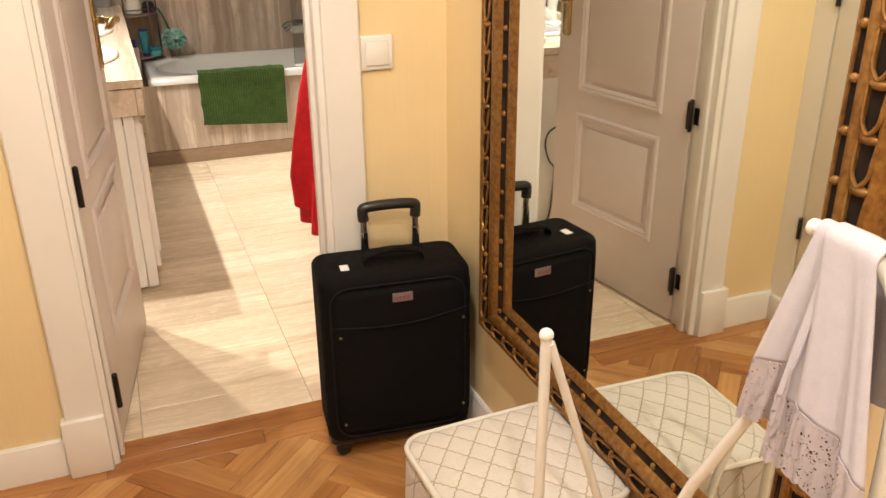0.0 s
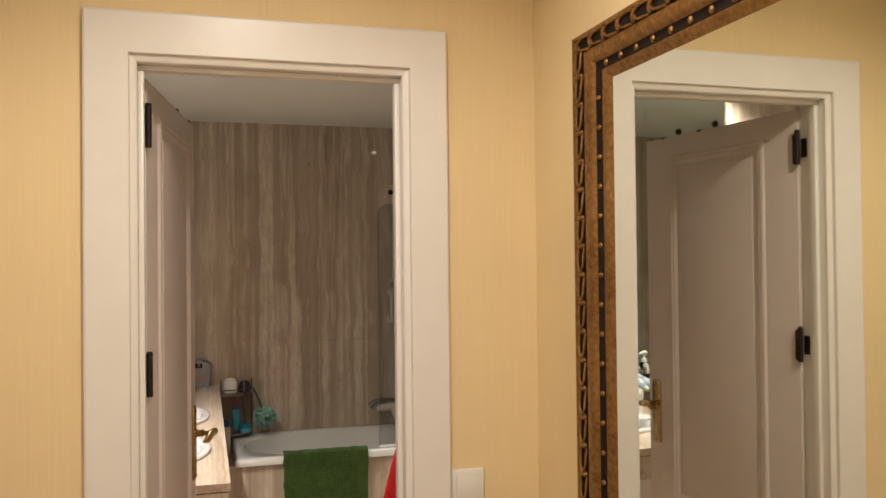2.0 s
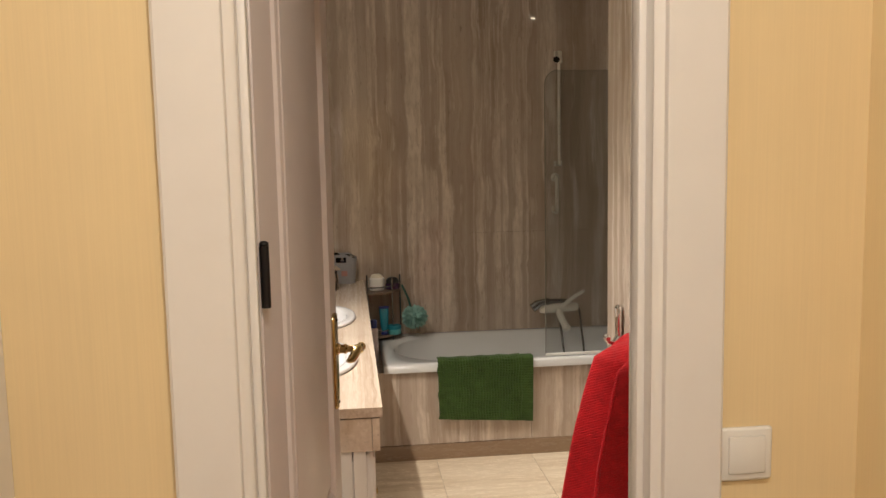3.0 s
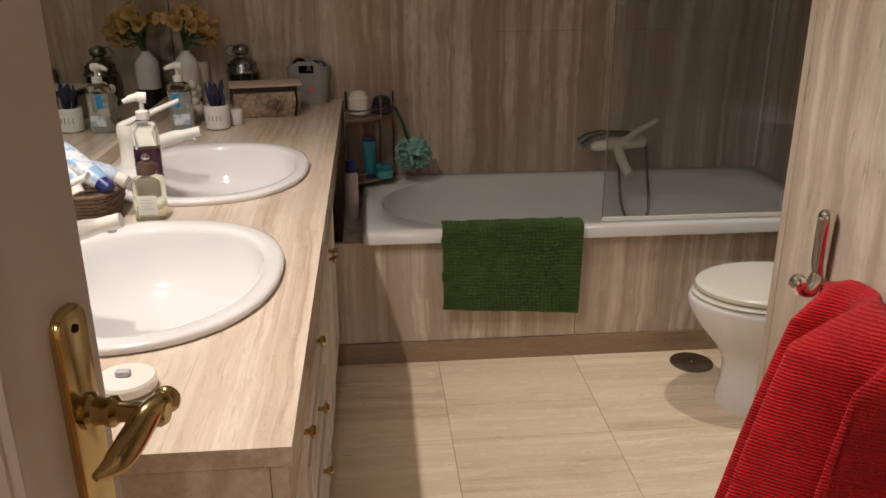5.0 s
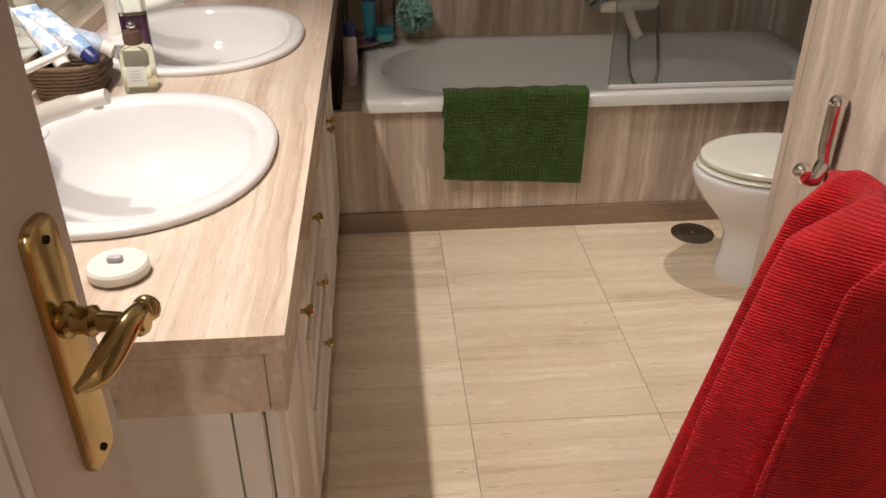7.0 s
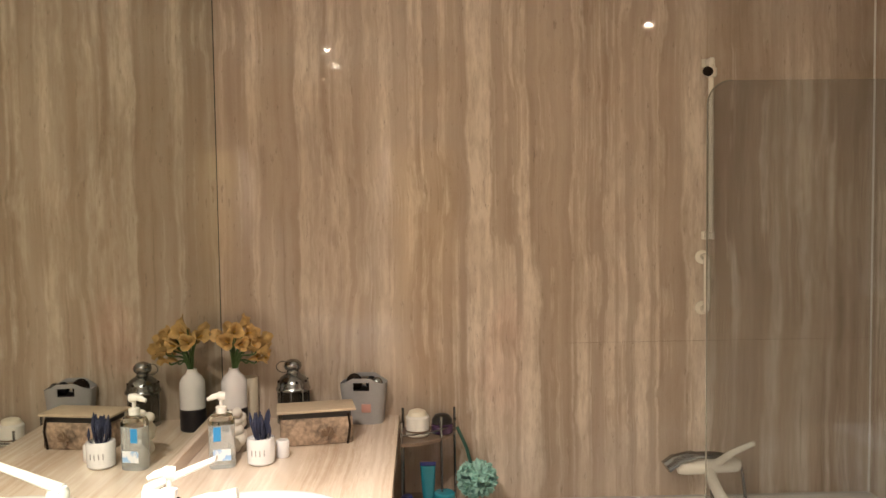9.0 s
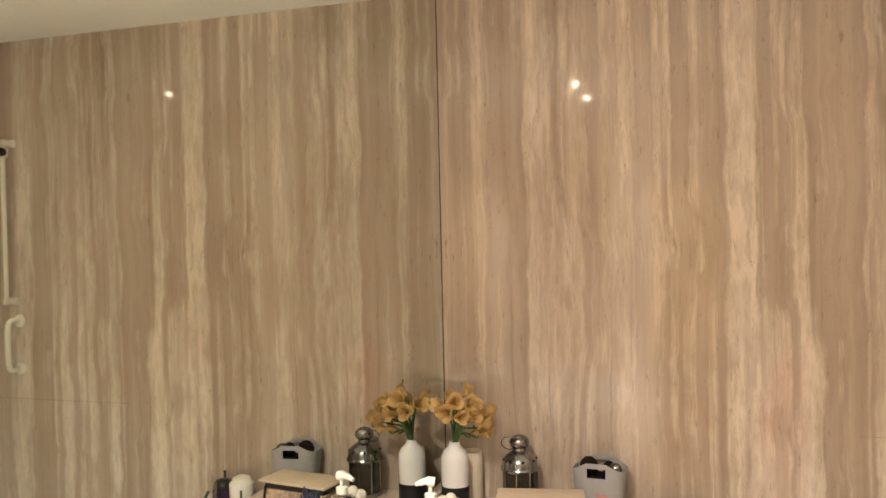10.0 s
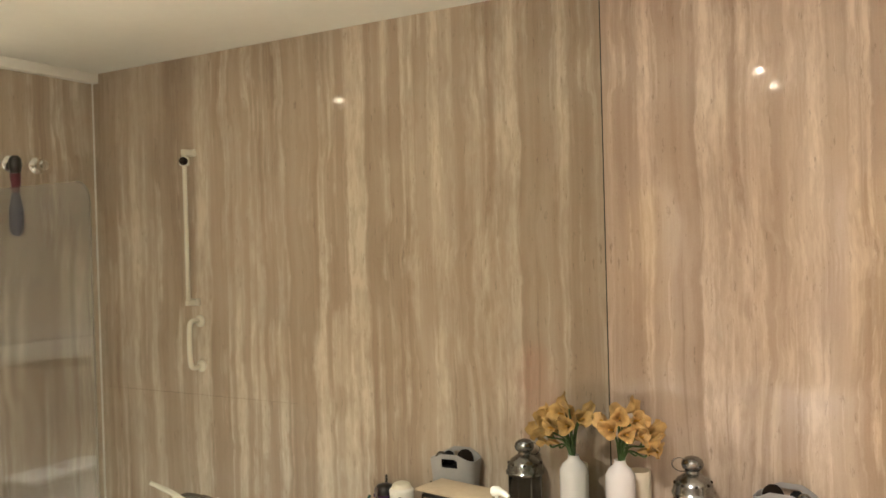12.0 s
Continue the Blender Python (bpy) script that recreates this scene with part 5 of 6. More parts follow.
navy, wine = plain("navy_plastic", (0.018, 0.024, 0.085), 0.3, vary=0.1), plain("wine_plastic", (0.10, 0.014, 0.025), 0.3, vary=0.1)
part("handle", tube(bmesh.new(), [(bx, 5.293, 1.785), (bx, 5.293, 1.80), (bx, 5.293, 1.84), (bx, 5.293, 1.90), (bx, 5.293, 1.95), (bx, 5.293, 1.965)], [0.012, 0.026, 0.030, 0.028, 0.019, 0.014], 16), navy, brush)
part("neck", tube(bmesh.new(), [(bx, 5.293, 1.9655), (bx, 5.292, 2.01), (bx, 5.291, 2.045)], [0.016, 0.020, 0.022], 14), wine, brush)
part("head", tube(bmesh.new(), [(bx, 5.291, 2.0455), (bx, 5.291, 2.075), (bx, 5.291, 2.105), (bx, 5.291, 2.118)], [0.020, 0.026, 0.024, 0.012], 14), M["black"], brush)

# ---- corner shelf by the bath ----
shelf = thing("corner_shelf", "two-tier metal corner shelf with toiletries at the bath end", "shelf", (0.49, 5.63, 0.46))
walnut = plain("shelf_wood", (0.20, 0.14, 0.10), 0.4, vary=0.15)


def fan(z):
    bm = bmesh.new()
    pts = [(0.384, YB - 0.003), (0.384, 5.505)] + [(0.384 + 0.20 * math.sin(radians(a)), YB - 0.003 - 0.222 * math.cos(radians(a))) for a in range(8, 91, 8)] + [(0.584, YB - 0.003)]
    ring_faces(bm, [[bm.verts.new((x, y, h)) for x, y in pts] for h in (z - 0.010, z)])
    return bm


for z in (0.536, 0.786):
    tier = part("tier", fan(z), walnut, shelf, angle=30)
    pts = [(0.384 + 0.20 * math.sin(radians(a)), YB - 0.003 - 0.222 * math.cos(radians(a)), z + 0.030) for a in range(0, 91, 6)]
    part("gallery_rail", tube(bmesh.new(), pts, 0.003, 8), M["steel"], tier)
for x, y in ((0.387, 5.512), (0.580, YB - 0.010), (0.388, YB - 0.01), (0.527, 5.578)):
    part("leg", tube(bmesh.new(), [(x, y, 0.456), (x, y, 0.86)], 0.0045, 8), M["steel"], shelf)


def jar(name, label, cat, x, y, z, prof, mat, lid=None, lid_mat=None, lid_label="", group=""):
    t = thing(name, label, cat, (x, y, z), group=group)
    part("body", lathe(bmesh.new(), prof, (x, y, z), 26), mat, t)
    if lid:
        part("lid", lathe(bmesh.new(), lid, (x, y, z), 26), lid_mat, t, lid_label)
    return t


cream = plain("cream_wax", (0.75, 0.69, 0.56), 0.45, vary=0.05)
candle = jar("candle", "wide cream candle in a white printed jar on the shelf", "candle", 0.443, 5.61, 0.787, [(0.036, 0), (0.042, 0.006), (0.043, 0.06), (0.043, 0.068), (0.037, 0.074)], M["plastic"])
part("wax", lathe(bmesh.new(), [(0.036, 0.0745), (0.030, 0.088), (0.016, 0.094)], (0.443, 5.61, 0.787), 22), cream, candle)
part("print_band", lathe(bmesh.new(), [(0.0436, 0.018), (0.0436, 0.024)], (0.443, 5.61, 0.787), 26, cap_a=False, cap_b=False), plain("print_brown", (0.18, 0.12, 0.08), 0.5), candle)
violet = plain("violet_foil", (0.07, 0.035, 0.09), 0.25, 0.3, vary=0.5, scale=60)
tin = jar("round_tin", "small dark violet tin with a pale rim on the shelf", "tin", 0.532, 5.635, 0.787, [(0.034, 0), (0.040, 0.004), (0.040, 0.032), (0.036, 0.036)], violet, [(0.037, 0.0365), (0.037, 0.052), (0.026, 0.066), (0.012, 0.070)], M["black"])
teal, aqua = plain("teal_plastic", (0.02, 0.20, 0.26), 0.25, vary=0.1), plain("aqua_plastic", (0.10, 0.38, 0.38), 0.25, vary=0.1)
bluecap = plain("blue_cap", (0.02, 0.03, 0.16), 0.3)
tubebottle = thing("gel_tube", "teal shower gel tube with a dark blue top and orange tip", "toiletry", (0.478, 5.575, 0.537))
bm = bmesh.new()
ring_faces(bm, [[bm.verts.new((0.478 + a, 5.575 + b, 0.537 + z)) for a, b in rounded_rect(w, d, min(w, d) * 0.45, 4)] for w, d, z in ((0.034, 0.030, 0.022), (0.044, 0.034, 0.05), (0.050, 0.028, 0.10), (0.054, 0.012, 0.148))])
part("tube_body", bm, teal, tubebottle)
part("cap", lathe(bmesh.new(), [(0.019, 0), (0.019, 0.0215)], (0.478, 5.575, 0.537), 20), bluecap, tubebottle)
part("crimp", boxes(((0.450, 5.572, 0.686), (0.506, 5.578, 0.700)), bevel=0.001), bluecap, tubebottle)
jar("cream_pot", "low aqua cream pot with a teal lid on the shelf", "toiletry", 0.535, 5.58, 0.537, [(0.034, 0), (0.037, 0.004), (0.037, 0.030)], aqua, [(0.0385, 0.0305), (0.0385, 0.048), (0.034, 0.052)], teal)
spray = jar("spray_can", "tall pale pink spray can with a blue cap", "toiletry", 0.408, 5.30, 0.456, [(0.022, 0), (0.025, 0.004), (0.025, 0.165), (0.019, 0.178)], plain("pink_tin", (0.62, 0.52, 0.50), 0.3, vary=0.05), [(0.020, 0.1785), (0.020, 0.215), (0.016, 0.222)], bluecap)

mint = plain("mint_mesh", (0.34, 0.58, 0.52), 0.7, vary=0.2, scale=90)
sponge = thing("bath_puff", "mint green mesh bath puff hanging from the shelf", "bath puff", (0.655, 5.60, 0.6))
bm = bmesh.new()
for k in range(46):
    d = Vector((random.gauss(0, 1), random.gauss(0, 1), random.gauss(0, 1))).normalized()
    c = Vector((0.655, 5.605, 0.625)) + Vector((d.x * 0.052, d.y * 0.044, d.z * 0.046))
    u = d.orthogonal().normalized()
    w = d.cross(u)
    n, ph = 16, random.uniform(0, 6)
    inner = [bm.verts.new(c + (u * math.cos(2 * math.pi * i / n) + w * math.sin(2 * math.pi * i / n)) * 0.004) for i in range(n)]
    outer = [bm.verts.new(c + (u * math.cos(2 * math.pi * i / n) + w * math.sin(2 * math.pi * i / n)) * 0.031 + d * (0.012 + 0.010 * math.sin(i * 2.4 + ph))) for i in range(n)]
    ring_faces(bm, [inner, outer], True, False, False)
part("mesh_ruffle", bm, mint, sponge)
part("cord", tube(bmesh.new(), curve([(0.640, 5.60, 0.66), (0.628, 5.60, 0.70), (0.615, 5.605, 0.745), (0.585, 5.62, 0.812)], 4), 0.006, 8), plain("green_cord", (0.02, 0.08, 0.06), 0.7), sponge)

# ---- on the counter ----
Z = CZ + 0.0008
wicker = plain("brown_wicker", (0.14, 0.085, 0.045), 0.7, vary=0.5, scale=120, bump=0.5)
basket = thing("wicker_basket", "small brown wicker basket full of toothpaste tubes and brushes", "basket", (-0.165, 4.21, Z))
bcx, bcy = -0.165, 4.205
for k in range(9):
    z = Z + 0.006 + 0.0085 * k
    e = 0.078 + 0.0022 * k
    pts = [(bcx + a + 0.002 * math.sin(i * 2.1 + k * 3), bcy + b, z) for i, (a, b) in enumerate(rounded_rect(e * 1.55, e * 1.95, 0.04, 7))]
    part("weave", tube(bmesh.new(), pts + pts[:1], 0.0058, 7, False), wicker, basket)
part("base", boxes(((bcx - 0.055, bcy - 0.07, Z), (bcx + 0.055, bcy + 0.07, Z + 0.006)), bevel=0.002), wicker, basket)


def squeeze_tube(x, y, z, length, rx, rz, mat, cap, label):
    t = thing("toothpaste_tube", label, "toothpaste", (x, y, z), group="tubes in the basket")
    m = pose(x, y, z, rx, 0, rz)
    bm = bmesh.new()
    ring_faces(bm, [[bm.verts.new(m @ Vector((a, b, h))) for a, b in rounded_rect(w, d, min(w, d) * 0.45, 4)] for w, d, h in ((0.036, 0.034, 0.0), (0.047, 0.040, 0.02), (0.052, 0.030, length * 0.6), (0.057, 0.007, length))])
    part("tube_body", bm, mat, t)
    bm = lathe(bmesh.new(), [(0.015, -0.026), (0.016, -0.022), (0.017, -0.0005)], m.translation, 16, m=m.to_3x3())
    part("cap", bm, cap, t)
    return t


pr = Nodes("white_tube_print")
pr.set(Roughness=0.3)
pr.colour(pr.ramp(pr.noise(pr.place(), 34, 3), [(0.42, (0.30, 0.48, 0.74)), (0.50, (0.78, 0.80, 0.84)), (0.66, (0.80, 0.82, 0.85)), (0.70, (0.45, 0.58, 0.80))]))
whitepl = pr.mat
bluepl = plain("blue_tube_print", (0.50, 0.60, 0.76), 0.3, vary=0.35, scale=60)
squeeze_tube(-0.108, 4.150, Z + 0.098, 0.140, 58, -119, whitepl, bluecap, "white and blue toothpaste tube standing in the basket")
squeeze_tube(-0.095, 4.215, Z + 0.092, 0.085, 66, -95, bluepl, M["plastic"], "short blue and white tube in the basket")
squeeze_tube(-0.165, 4.140, Z + 0.094, 0.135, 50, -135, whitepl, M["plastic"], "white squeezed tube leaning in the basket")
for k, (x, y, mat) in enumerate(((-0.205, 4.26, M["plastic"]), (-0.13, 4.27, whitepl))):
    jar("small_bottle", "small white toiletry bottle in the basket", "toiletry", x, y, Z + 0.01, [(0.017, 0), (0.018, 0.004), (0.018, 0.070), (0.010, 0.078)], mat, [(0.010, 0.0785), (0.010, 0.095), (0.008, 0.098)], M["plastic"], group="bottles in the basket")

clear = glass("bottle_glass", (0.93, 0.97, 0.94))
lime = glass("lime_liquid", (0.94, 0.96, 0.74), 0.02, ior=1.15)
lime.node_tree.nodes["Principled BSDF"].inputs["Transmission Weight"].default_value = 0.85
purple = plain("purple_liquid", (0.045, 0.012, 0.035), 0.12, vary=0.1)
scent = thing("perfume_bottle", "square clear bottle of pale green cologne with a brown stopper", "bottle", (-0.02, 4.19, Z))
sx, sy = -0.018, 4.190
bm = bmesh.new()
ring_faces(bm, [[bm.verts.new((sx + a, sy + b, Z + z)) for a, b in rounded_rect(w, w * 0.9, 0.008, 4)] for w, z in ((0.060, 0.0), (0.064, 0.004), (0.064, 0.088), (0.056, 0.096), (0.026, 0.102))])
part("flask", bm, lime, scent, "pale green cologne in clear glass")
part("label", boxes(((sx - 0.021, sy - 0.0296, Z + 0.018), (sx + 0.021, sy - 0.029, Z + 0.062))), plain("paper_label", (0.74, 0.76, 0.70), 0.6), scent)
for k in range(4):
    part("label_bar", boxes(((sx - 0.013, sy - 0.0302, Z + 0.030 + 0.007 * k), (sx + 0.013 - 0.004 * (k % 2), sy - 0.0297, Z + 0.032 + 0.007 * k))), plain("label_ink", (0.52, 0.54, 0.5), 0.6), scent)
part("stopper", lathe(bmesh.new(), [(0.013, 0.1025), (0.020, 0.106), (0.021, 0.122), (0.017, 0.132), (0.010, 0.134)], (sx, sy, Z), 22), plain("brown_stopper", (0.10, 0.055, 0.04), 0.4), scent, "turned brown stopper")
part("stopper_ball", ball(bmesh.new(), (sx, sy, Z + 0.143), 0.0095, 14), M["chrome"], scent, "small chrome ball")


def pump_bottle(name, label, x, y, z, w, d, h, liquid, fill, pump_h, glass_mat, turn=0):
    t = thing(name, label, "soap dispenser", (x, y, z), turn, local=True)
    bm = bmesh.new()
    ring_faces(bm, [[bm.verts.new((a, b, zz)) for a, b in rounded_rect(ww, ww * d / w, min(ww, ww * d / w) * 0.35, 5)] for ww, zz in ((w, h * fill), (w, h * 0.86), (w * 0.85, h * 0.95), (0.028, h))])
    part("bottle", bm, glass_mat, t)
    bm = bmesh.new()
    ring_faces(bm, [[bm.verts.new((a, b, zz)) for a, b in rounded_rect(w * k, d * k, min(w, d) * 0.35, 5)] for k, zz in ((0.94, 0), (1, 0.005), (1, h * fill - 0.0005))])
    part("liquid", bm, liquid, t)
    part("collar", lathe(bmesh.new(), [(0.016, h), (0.0165, h + 0.018), (0.009, h + 0.021)], (0, 0, 0), 20), M["plastic"], t)
    part("stem", tube(bmesh.new(), [(0, 0, h + 0.02), (0, 0, h + pump_h)], 0.0055, 10), M["plastic"], t)
    bm = bmesh.new()
    tube(bm, curve([(0.012, 0, h + pump_h + 0.004), (-0.012, 0, h + pump_h + 0.006), (-0.040, 0, h + pump_h - 0.003)], 4), [0.013] * 4 + [0.009] * 3 + [0.006] * 2, 12)
    part("pump_head", bm, M["plastic"], t, "white pump head")
    return t


soap = pump_bottle("soap_dispenser", "clear soap bottle half full of purple liquid with a white pump", -0.050, 4.335, Z, 0.062, 0.048, 0.202, purple, 0.66, 0.045, clear, 12)
part("label", boxes(((-0.021, -0.0252, 0.040), (0.021, -0.0244, 0.100))), plain("dark_label", (0.10, 0.035, 0.08), 0.5), soap)
for k in range(3):
    part("label_bar", boxes(((-0.015 + 0.011 * k, -0.0258, 0.056), (-0.007 + 0.011 * k, -0.0253, 0.074))), plain("pale_ink", (0.6, 0.5, 0.55), 0.5), soap)
gel_mat = glass("clear_gel", (0.90, 0.95, 0.97), ior=1.15)
gel_mat.node_tree.nodes["Principled BSDF"].inputs["Transmission Weight"].default_value = 0.75
gel = pump_bottle("gel_dispenser", "clear dispenser of transparent gel with a blue label", -0.146, 5.165, Z, 0.078, 0.056, 0.165, gel_mat, 0.8, 0.045, clear, 12)
part("label", boxes(((-0.024, -0.0292, 0.085), (-0.002, -0.0286, 0.128))), plain("blue_label", (0.03, 0.28, 0.62), 0.5), gel, "blue label")
part("label", boxes(((-0.026, -0.0292, 0.025), (0.026, -0.0286, 0.060))), whitepl, gel)

dish = thing("soap_dish", "small round white ceramic tumbler lid lying on the worktop", "dish", (0.132, 3.40, Z))
part("disc", lathe(bmesh.new(), [(0.034, 0), (0.042, 0.004), (0.043, 0.016), (0.040, 0.020), (0.02, 0.0215)], (0.132, 3.40, Z), 28), M["plastic"], dish)
part("inset", boxes(((0.120, 3.393, Z + 0.0216), (0.140, 3.405, Z + 0.030)), bevel=0.002), plain("grey_inset", (0.5, 0.5, 0.52), 0.3), dish)

pot = jar("plant_pot", "white glazed pot with grey lettering marks and dried lavender", "plant pot", -0.034, 5.188, Z, [(0.034, 0), (0.041, 0.006), (0.043, 0.07), (0.041, 0.080), (0.036, 0.081), (0.034, 0.072)], M["ceramic"])
for k in range(4):
    a = radians(-118 + 17 * k)
    part("lettering_bar", tube(bmesh.new(), [(-0.034 + 0.0432 * math.cos(a), 5.188 + 0.0432 * math.sin(a), Z + 0.032), (-0.034 + 0.0436 * math.cos(a), 5.188 + 0.0436 * math.sin(a), Z + 0.050)], 0.0014, 6), plain("grey_ink", (0.25, 0.24, 0.24), 0.6), pot)
lav = plain("lavender_bloom", (0.030, 0.036, 0.075), 0.8, vary=0.5, scale=200)
for k in range(34):
    a, r = random.uniform(0, 6.28), random.uniform(0.01, 0.035)
    x, y, h = -0.034 + r * math.cos(a), 5.188 + r * math.sin(a), random.uniform(0.10, 0.145)
    s = part("lavender_spike", tube(bmesh.new(), [(-0.034 + (x + 0.034) * 0.5, 5.188 + (y - 5.188) * 0.5, Z + 0.07), (x, y, Z + h - 0.02), (x * 1.02, y, Z + h), (x * 1.04, y, Z + h + 0.02)], [0.0012, 0.002, 0.0055, 0.0015], 7), lav, pot)
jar("small_pot", "tiny white pot on the worktop beside the plant pot", "pot", 0.022, 5.245, Z, [(0.018, 0), (0.021, 0.004), (0.021, 0.050), (0.018, 0.055)], M["ceramic"])
white_orn = thing("white_ornament", "lumpy white cotton ball ornament on the worktop", "ornament", (-0.135, 5.30, Z))
for k in range(12):
    part("fluff", ball(bmesh.new(), (-0.135 + random.uniform(-0.018, 0.018), 5.30 + random.uniform(-0.018, 0.018), Z + 0.024 + 0.010 * k), 0.023 - 0.0006 * k, 10), M["piping"], white_orn)

bark = plain("birch_bark", (0.34, 0.245, 0.175), 0.8, vary=0.85, scale=70, bump=0.6)
board = plain("pale_board", (0.50, 0.40, 0.29), 0.6, vary=0.12, scale=40)
cask = thing("bark_box", "rustic birch bark box with a pale wooden lid ajar", "box", (0.105, 5.42, Z), 10, local=True)
part("body", boxes(((-0.118, -0.055, 0), (0.118, 0.055, 0.088)), bevel=0.006), bark, cask)
# black block fills the opening under the lid, painting the shade inside the box
part("rim", boxes(((-0.112, -0.049, 0.0885), (0.112, 0.049, 0.108))), M["black"], cask)
part("lid", boxes(((-0.128, -0.065, 0.109), (0.128, 0.065, 0.118)), bevel=0.003), board, cask, "pale wooden lid")
bm = bmesh.new()
for k in range(14):
    a = random.uniform(0, 6.28)
    tube(bm, [(0.035, -0.056, 0.03), (0.035 + 0.022 * math.cos(a), -0.064 - random.uniform(0, 0.012), 0.04 + 0.024 * math.sin(a))], [0.005, 0.002], 6)
part("dried_posy", bm, plain("dried_flower", (0.22, 0.15, 0.10), 0.9, vary=0.4), cask)
part("twig", tube(bmesh.new(), [(0.10, -0.058, 0.0), (0.108, -0.062, 0.06), (0.103, -0.058, 0.10)], 0.004, 6), M["dark"], cask)

vase = thing("bottle_vase", "tall white bottle vase with a black dipped base", "vase", (-0.203, 5.590, Z))
vx, vy = -0.203, 5.590
part("upper", lathe(bmesh.new(), [(0.0445, 0.0785), (0.045, 0.15), (0.044, 0.172), (0.034, 0.190), (0.020, 0.203), (0.0165, 0.213), (0.0175, 0.217), (0.014, 0.217), (0.013, 0.20)], (vx, vy, Z), 30, cap_b=True), M["ceramic"], vase)
part("dipped_base", lathe(bmesh.new(), [(0.042, 0), (0.0455, 0.004), (0.0455, 0.078)], (vx, vy, Z), 30), plain("black_glaze", (0.012, 0.012, 0.016), 0.3), vase, "black dipped base")

stemgreen = plain("stem_green", (0.06, 0.12, 0.035), 0.5, vary=0.2)
silk = plain("yellow_silk", (0.54, 0.35, 0.13), 0.6, vary=0.4, scale=45)
bunch = thing("flower_bunch", "bunch of yellow silk calla flowers in the bottle vase", "flowers", (vx, vy, Z + 0.2))
heads = [(0.075, -0.02, 0.365), (0.055, 0.03, 0.30), (0.10, 0.0, 0.295), (0.015, -0.04, 0.385), (-0.02, 0.05, 0.37), (0.035, 0.06, 0.35), (0.085, -0.05, 0.325), (-0.03, -0.02, 0.36), (0.045, -0.07, 0.335), (0.105, 0.035, 0.335), (0.02, 0.01, 0.40), (0.075, 0.015, 0.255), (0.125, -0.02, 0.30), (0.06, -0.03, 0.38), (-0.005, -0.06, 0.345), (0.12, 0.01, 0.255), (0.0, 0.03, 0.33), (0.05, 0.0, 0.335)]
for k, (dx, dy, h) in enumerate(heads):
    h = 0.2 + (h - 0.2) * 0.78
    dx, dy = dx * 0.68, dy * 0.68
    top = Vector((vx + dx, vy + dy, Z + h))
    stem = curve([(vx + dx * 0.08, vy + dy * 0.08, Z + 0.205), (vx + dx * 0.35, vy + dy * 0.35, Z + 0.16 + h * 0.35), top - Vector((dx, dy, 0)) * 0.12 - Vector((0, 0, 0.012)), top], 4)
    part("stem", tube(bmesh.new(), stem, 0.0028, 6), stemgreen, bunch)
    axis = (top - stem[-4] + Vector((dx, dy, 0)) * 0.6).normalized()
    u = axis.orthogonal().normalized()
    w = axis.cross(u)
    bm = bmesh.new()
    rings = []
    n, ph = 18, random.uniform(0, 6.28)
    big = random.uniform(0.72, 0.98)
    for r, l in ((0.004, 0.0), (0.008, 0.010), (0.013, 0.021), (0.019, 0.031), (0.025, 0.038), (0.031, 0.040)):
        ring = []
        for i in range(n):
            a = 2 * math.pi * i / n
            lip = (0.5 + 0.5 * math.cos(a - ph)) ** 2 * l * 0.55
            ring.append(bm.verts.new(top + (u * math.cos(a) + w * math.sin(a)) * r * big * (1 + 0.16 * math.sin(3 * a + ph)) + axis * (l * big + lip + 0.16 * r * math.sin(5 * a + 2 * ph))))
        rings.append(ring)
    ring_faces(bm, rings, True, True, False)
    bloom = part("bloom", bm, silk, bunch, "yellow calla bloom")
    part("spadix", tube(bmesh.new(), [top + axis * 0.008, top + axis * 0.036], 0.003, 6), plain("spadix", (0.5, 0.28, 0.04), 0.7) if k == 0 else bpy.data.materials["spadix"], bloom)

jar("pillar_candle", "pale cream pillar candle standing behind the bottle vase", "candle", -0.175, 5.690, Z, [(0.034, 0), (0.036, 0.003), (0.036, 0.158), (0.033, 0.163), (0.02, 0.160)], cream)

lx, ly = -0.006, 5.662
lantern = thing("metal_lantern", "polished pewter lantern with a pierced dome and ring", "lantern", (lx, ly, Z))
part("base", lathe(bmesh.new(), [(0.056, 0), (0.060, 0.004), (0.060, 0.014), (0.052, 0.020)], (lx, ly, Z), 32), M["steel"], lantern)
part("chamber", lathe(bmesh.new(), [(0.052, 0.0205), (0.054, 0.03), (0.054, 0.115), (0.050, 0.12)], (lx, ly, Z), 32), glass("smoky_glass", (0.25, 0.26, 0.26)), lantern, "smoky glass chamber")
for k in range(8):
    a = 2 * math.pi * k / 8
    part("rib", tube(bmesh.new(), [(lx + 0.056 * math.cos(a), ly + 0.056 * math.sin(a), Z + 0.014), (lx + 0.056 * math.cos(a), ly + 0.056 * math.sin(a), Z + 0.122)], 0.0025, 6), M["steel"], lantern)
dome = part("dome", lathe(bmesh.new(), [(0.062, 0.120), (0.063, 0.126), (0.058, 0.134), (0.056, 0.148), (0.046, 0.165), (0.030, 0.176), (0.022, 0.182), (0.021, 0.190), (0.029, 0.196), (0.033, 0.206), (0.030, 0.218), (0.020, 0.227), (0.008, 0.231)], (lx, ly, Z), 32), M["steel"], lantern)
# uncut dome: near-black balls draw the shade in its holes
for k in range(8):
    a = 2 * math.pi * (k + 0.5) / 8
    part("piercing", ball(bmesh.new(), (lx + 0.0525 * math.cos(a), ly + 0.0525 * math.sin(a), Z + 0.154), 0.0048, 8), M["dark"], dome)
